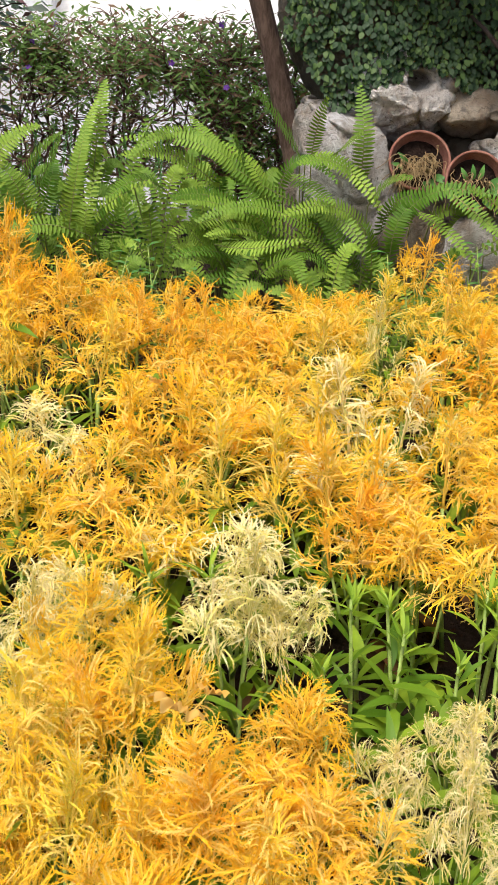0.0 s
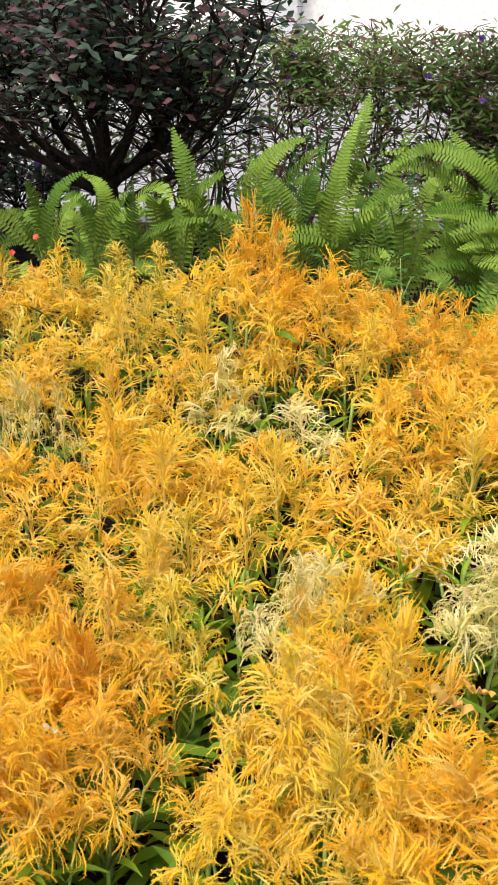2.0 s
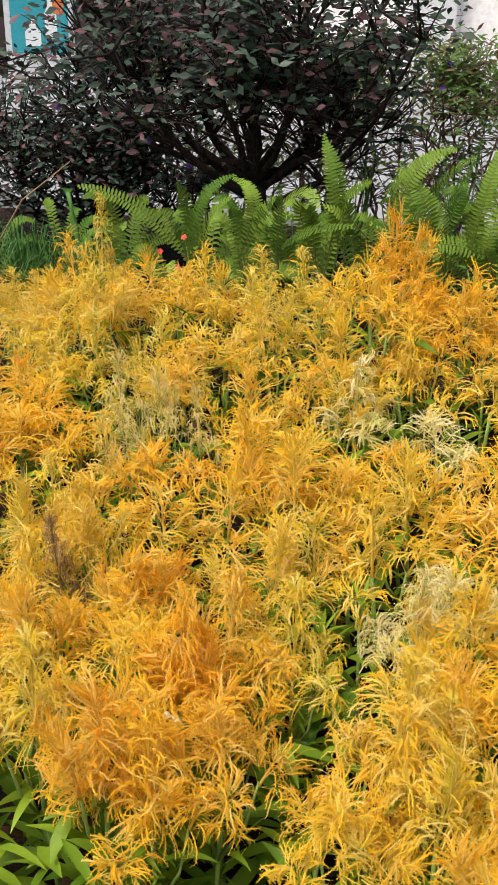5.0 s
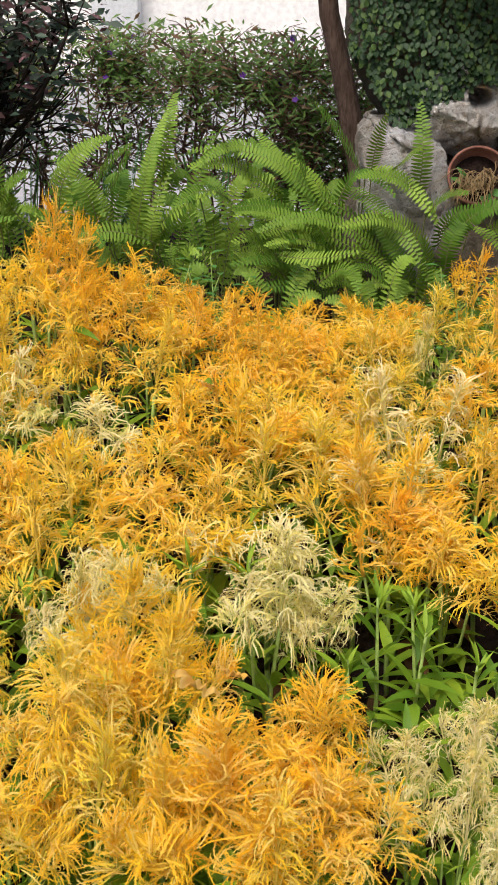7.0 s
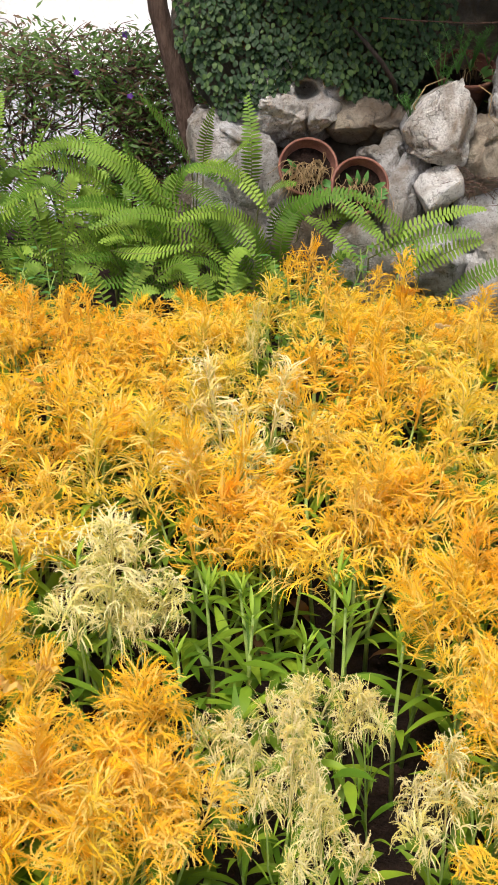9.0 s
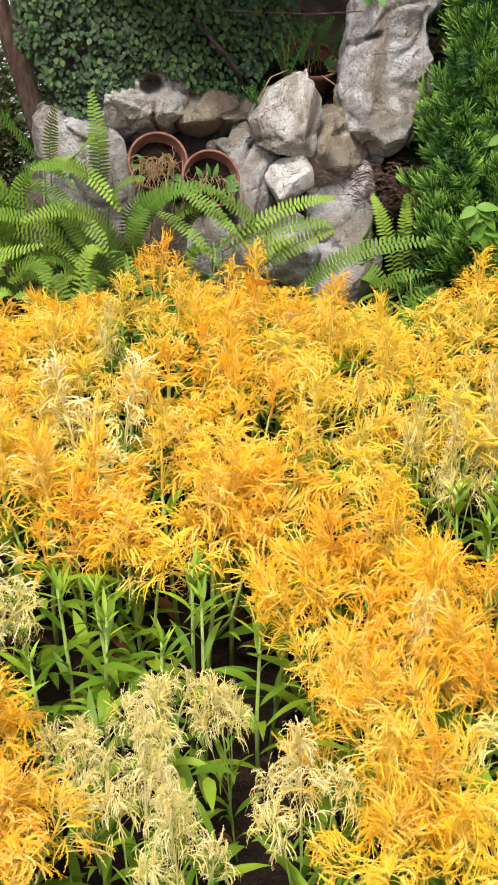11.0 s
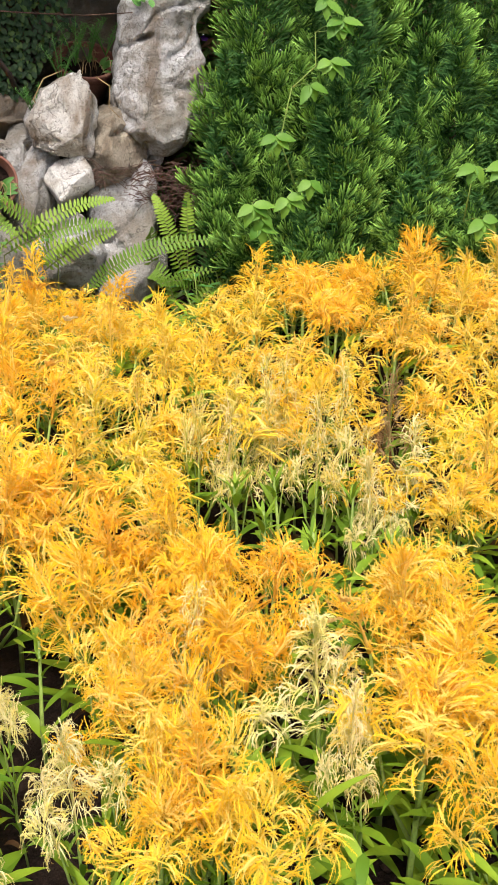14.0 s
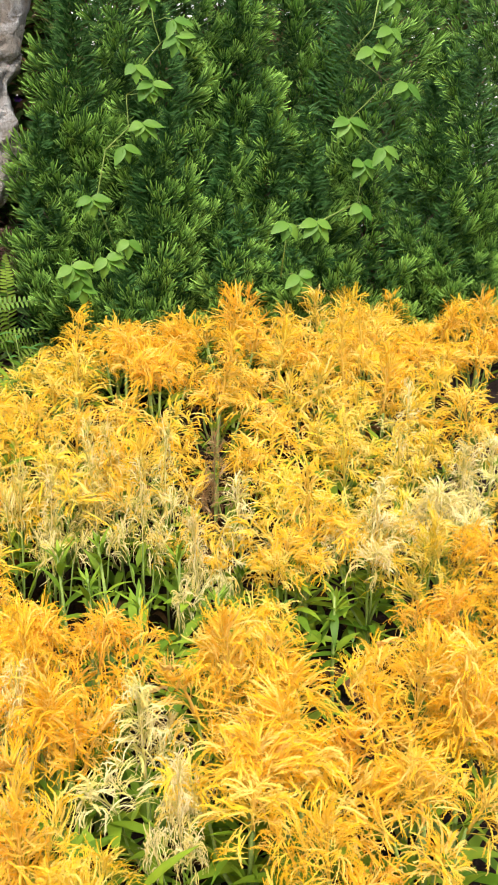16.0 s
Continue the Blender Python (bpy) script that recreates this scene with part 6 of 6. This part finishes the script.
hedge_shrub(-2.35, 5.7, 0.9, 1.43, 81, 3071, 0.32, "twiggy green shrub with violet blossoms in the hedge")
hedge_shrub(-1.60, 5.6, 0.9, 1.43, 82, 3543, 0.22, "twiggy tibouchina with bare brown stems below")
hedge_shrub(-0.95, 5.6, 0.9, 1.41, 83, 4016, 0.24, "twiggy tibouchina with violet blossoms on top")
hedge_shrub(-0.35, 5.55, 0.9, 1.39, 84, 4725, 0.34, "leafy tibouchina in the hedge")
hedge_shrub(0.15, 5.5, 0.7, 1.39, 85, 5197, 0.75, "dense leafy shrub beside the tree trunk")
hedge_shrub(0.75, 5.3, 0.9, 1.43, 86, 2625, 0.8, "leafy shrub behind the rockery")
hedge_shrub(1.75, 4.75, 0.7, 2.3, 87, 3600, 1.0, "leafy shrub with reddish dead leaves behind the juniper")
hedge_shrub(1.98, 4.6, 0.8, 2.2, 77, 3200, 1.0, "dark leafy shrub beside the leaning stone")
hedge_shrub(2.9, 4.6, 1.6, 1.5, 76, 4500, 1.0, "low dark shrub behind the junipers")
hedge_shrub(1.62, 4.45, 0.5, 1.05, 78, 900, 1.0, "low dark shrub behind the leaning stone")
hedge_shrub(2.4, 4.8, 1.3, 2.75, 88, 6500, 1.0, "leafy shrub behind the junipers")
hedge_shrub(3.3, 4.8, 1.3, 2.7, 89, 8500, 1.0, "dense leafy shrub behind the junipers")
hedge_shrub(4.2, 4.7, 1.3, 2.6, 79, 8000, 1.0, "dense leafy shrub at the end of the bed")

trunk = thing("tree", "slim brown tree trunk leaning beside the rockery", "tree")
tg = Geo()
tpts = [Vector(p) for p in ((0.27, 5.0, 0.25), (0.215, 5.0, 0.85), (0.18, 5.0, 0.98), (0.125, 5.0, 1.22), (0.10, 5.0, 1.32), (0.045, 5.0, 1.52), (0.02, 5.02, 1.75), (-0.03, 5.05, 2.4), (0.0, 5.1, 3.2))]
tg.tube(tpts, [0.070, 0.058, 0.054, 0.050, 0.047, 0.045, 0.043, 0.04, 0.025], 14)
child("trunk", tg.mesh("trunk", M_TRUNK), trunk)
tree_rng = random.Random(90)
# unseen crown, spread towards the rockery to shade the ivy from the sky
crown = Geo()
for k in range(7):
    a = k * 0.9
    b0 = tpts[7].lerp(tpts[8], k / 7)
    e = b0 + Vector((0.75 + 0.75 * math.cos(a), -0.55 + 0.6 * math.sin(a), 0.15 + 0.05 * k))
    g = Geo()
    g.tube(branch_path(tree_rng, b0, e, 0.06), [0.022 - 0.0025 * i for i in range(7)], 6)
    child("branch", g.mesh("branch", M_TRUNK), trunk)
    for _ in range(450):
        leaf_into(crown, tree_rng, e + Vector((tree_rng.gauss(0, 0.4), tree_rng.gauss(0, 0.35), tree_rng.gauss(0, 0.18))), 0.13, 0.45)
child("crown", crown.mesh("crown", M_HEDGE), trunk, None, "", "stuff")


# ---- odds and ends on the far left of the bed ----
def grass_tuft(x, y, seed, count, reach, height):
    rng = random.Random(seed)
    root = thing("grass_tuft", "tuft of thin arching green grass", "grass", pose(x, y, ground_z(x, y)), "grass tufts")
    g = Geo()
    for k in range(count):
        a = rng.uniform(0, 6.28)
        d = rng.uniform(0.4, 1.0) * reach
        h = height * rng.uniform(0.6, 1.0)
        g.tube([Vector((0, 0, 0)), Vector((0.35 * d * math.cos(a), 0.35 * d * math.sin(a), h)), Vector((0.7 * d * math.cos(a), 0.7 * d * math.sin(a), h * 0.95)), Vector((d * math.cos(a), d * math.sin(a), h * 0.7))], [0.0022, 0.002, 0.0016, 0.0006], 3)
        if k % 6 == 5:
            child("grass_growth", g.mesh("grass_growth", M_HERB), root, None, "", "stuff")
            g = Geo()


for k, (x, y) in enumerate(((-2.35, 3.75), (-2.55, 3.85), (-2.15, 3.7), (-2.75, 3.75))):
    grass_tuft(x, y, 860 + k, 60, 0.32, 0.42)
stick(((-2.75, 3.7, 0.3), (-2.62, 3.7, 0.62), (-2.45, 3.7, 0.86), (-2.22, 3.7, 1.02)), 0.005, M_STRAW, "dry_stalk", "pale dry stalk leaning over the shrubs", "stalk")


def succulent(x, y, z0, top, label):
    root = thing("succulent_stem", label, "succulent", pose(x, y, z0))
    g = Geo()
    h = top - z0
    pts = [Vector((-0.10 * (i / 9), 0, h * i / 9)) for i in range(10)]
    g.tube(pts, [0.016 + 0.006 * (i % 2) - 0.0012 * i for i in range(10)], 6)
    for i in range(1, 10):
        for sd in (-1, 1):
            g.spike(pts[i], Vector((sd, -0.2, 0.5)).normalized(), Vector((0, 0, 1)), 0.03, 0.012)
    child("stem", g.mesh("stem", M_HERB), root)


succulent(-2.08, 3.6, ground_z(-2.08, 3.6), 0.92, "jagged upright green succulent stem")
for k, (x, y, z) in enumerate(((-1.66, 3.52, 0.79), (-1.76, 3.52, 0.73), (-1.68, 3.5, 0.68))):
    blossom(x, y, z, 870 + k, M_RED, 0.013, "red_blossom", "small red blossom among the ferns")
    stick(((x + 0.02, y + 0.05, ground_z(x, y) - 0.02), (x + 0.01, y + 0.04, z - 0.15), (x, y + 0.005, z)), 0.002, M_STEM, "flower_stalk", "thin green stalk of a red blossom", "stalk")
for k, (x, y, z) in enumerate(((-2.62, 4.35, 1.17), (-2.28, 4.35, 1.18), (-2.05, 4.4, 1.02), (-2.0, 4.4, 0.93), (-2.2, 4.4, 1.03), (1.72, 4.42, 1.62), (1.60, 4.42, 1.66), (1.77, 4.42, 1.55), (1.80, 4.4, 1.37))):
    blossom(x, y, z, 880 + k, M_VIOLET, 0.018, "violet_blossom", "violet blossom on the shrub")
# ---- notice box across the paving ----
box = thing("notice_box", "grey notice box with a teal recycling poster", "notice box", pose(-12.9, 22.0, 0.03, 0, 0, 30))
part("cabinet", box_bm(-0.75, 0.75, 0.0, 0.5, 0.0, 2.6, 0.03), M_PANEL, box)
poster = part("poster", box_bm(-0.62, 0.62, -0.012, 0.0, 0.75, 2.4, 0.003), M_TEAL, box, "teal printed poster")
part("headline_bar", box_bm(-0.5, 0.5, -0.02, -0.013, 2.2, 2.3), M_PRINT, poster)


def bottle_print(x, z, h, r, mat, name):
    g = Geo()
    prof = ((r, 0.0), (r, h * 0.55), (r * 0.4, h * 0.72), (r * 0.4, h))
    for px, pz in prof:
        for sx in (-1, 1):
            g.v.append(Vector((x + sx * px, -0.018, z + pz)))
            g.a.append(0)
    for i in range(3):
        g.f.append((2 * i, 2 * i + 1, 2 * i + 3, 2 * i + 2))
    child(name, g.mesh(name, mat), poster)


bottle_print(0.25, 1.05, 0.95, 0.13, M_PRINT, "bottle_print")
bottle_print(-0.15, 0.9, 0.55, 0.17, M_PRINT, "jar_print")
bottle_print(0.42, 1.55, 0.45, 0.12, M_ORANGE, "vase_print")
solid("pilaster", box_bm(-5.6, -4.5, 26.4, 26.995, 0.03, 9.0, 0.02), M_PANEL, "grey pilaster on the white wall", "pilaster", "structure")


# ---- soil clods ----
clod_rng = random.Random(97)
CLODS = []
for k in range(4):
    bm = bmesh.new()
    bmesh.ops.create_icosphere(bm, subdivisions=2, radius=1)
    for v in bm.verts:
        v.co *= 1 + 0.35 * noise.noise(v.co * 1.7 + Vector((k * 5, 0, 0)))
    for f in bm.faces:
        f.smooth = True
    me = bpy.data.meshes.new("clod")
    bm.to_mesh(me)
    bm.free()
    me.materials.append(M_CLOD)
    CLODS.append(me)
for k in range(60):
    x, y = clod_rng.uniform(-0.7, 1.3), clod_rng.uniform(0.85, 1.9)
    s = clod_rng.uniform(0.008, 0.024)
    ob = tagged(new("soil_clod", clod_rng.choice(CLODS)), "dark crumb of soil on the flower bed", "soil clod", "soil clods")
    ob.matrix_basis = Matrix.Translation((x, y, ground_z(x, y) + s * 0.3)) @ Matrix.Rotation(clod_rng.uniform(0, 6.28), 4, "Z") @ Matrix.Diagonal((s * 1.2, s, s * 0.8, 1))
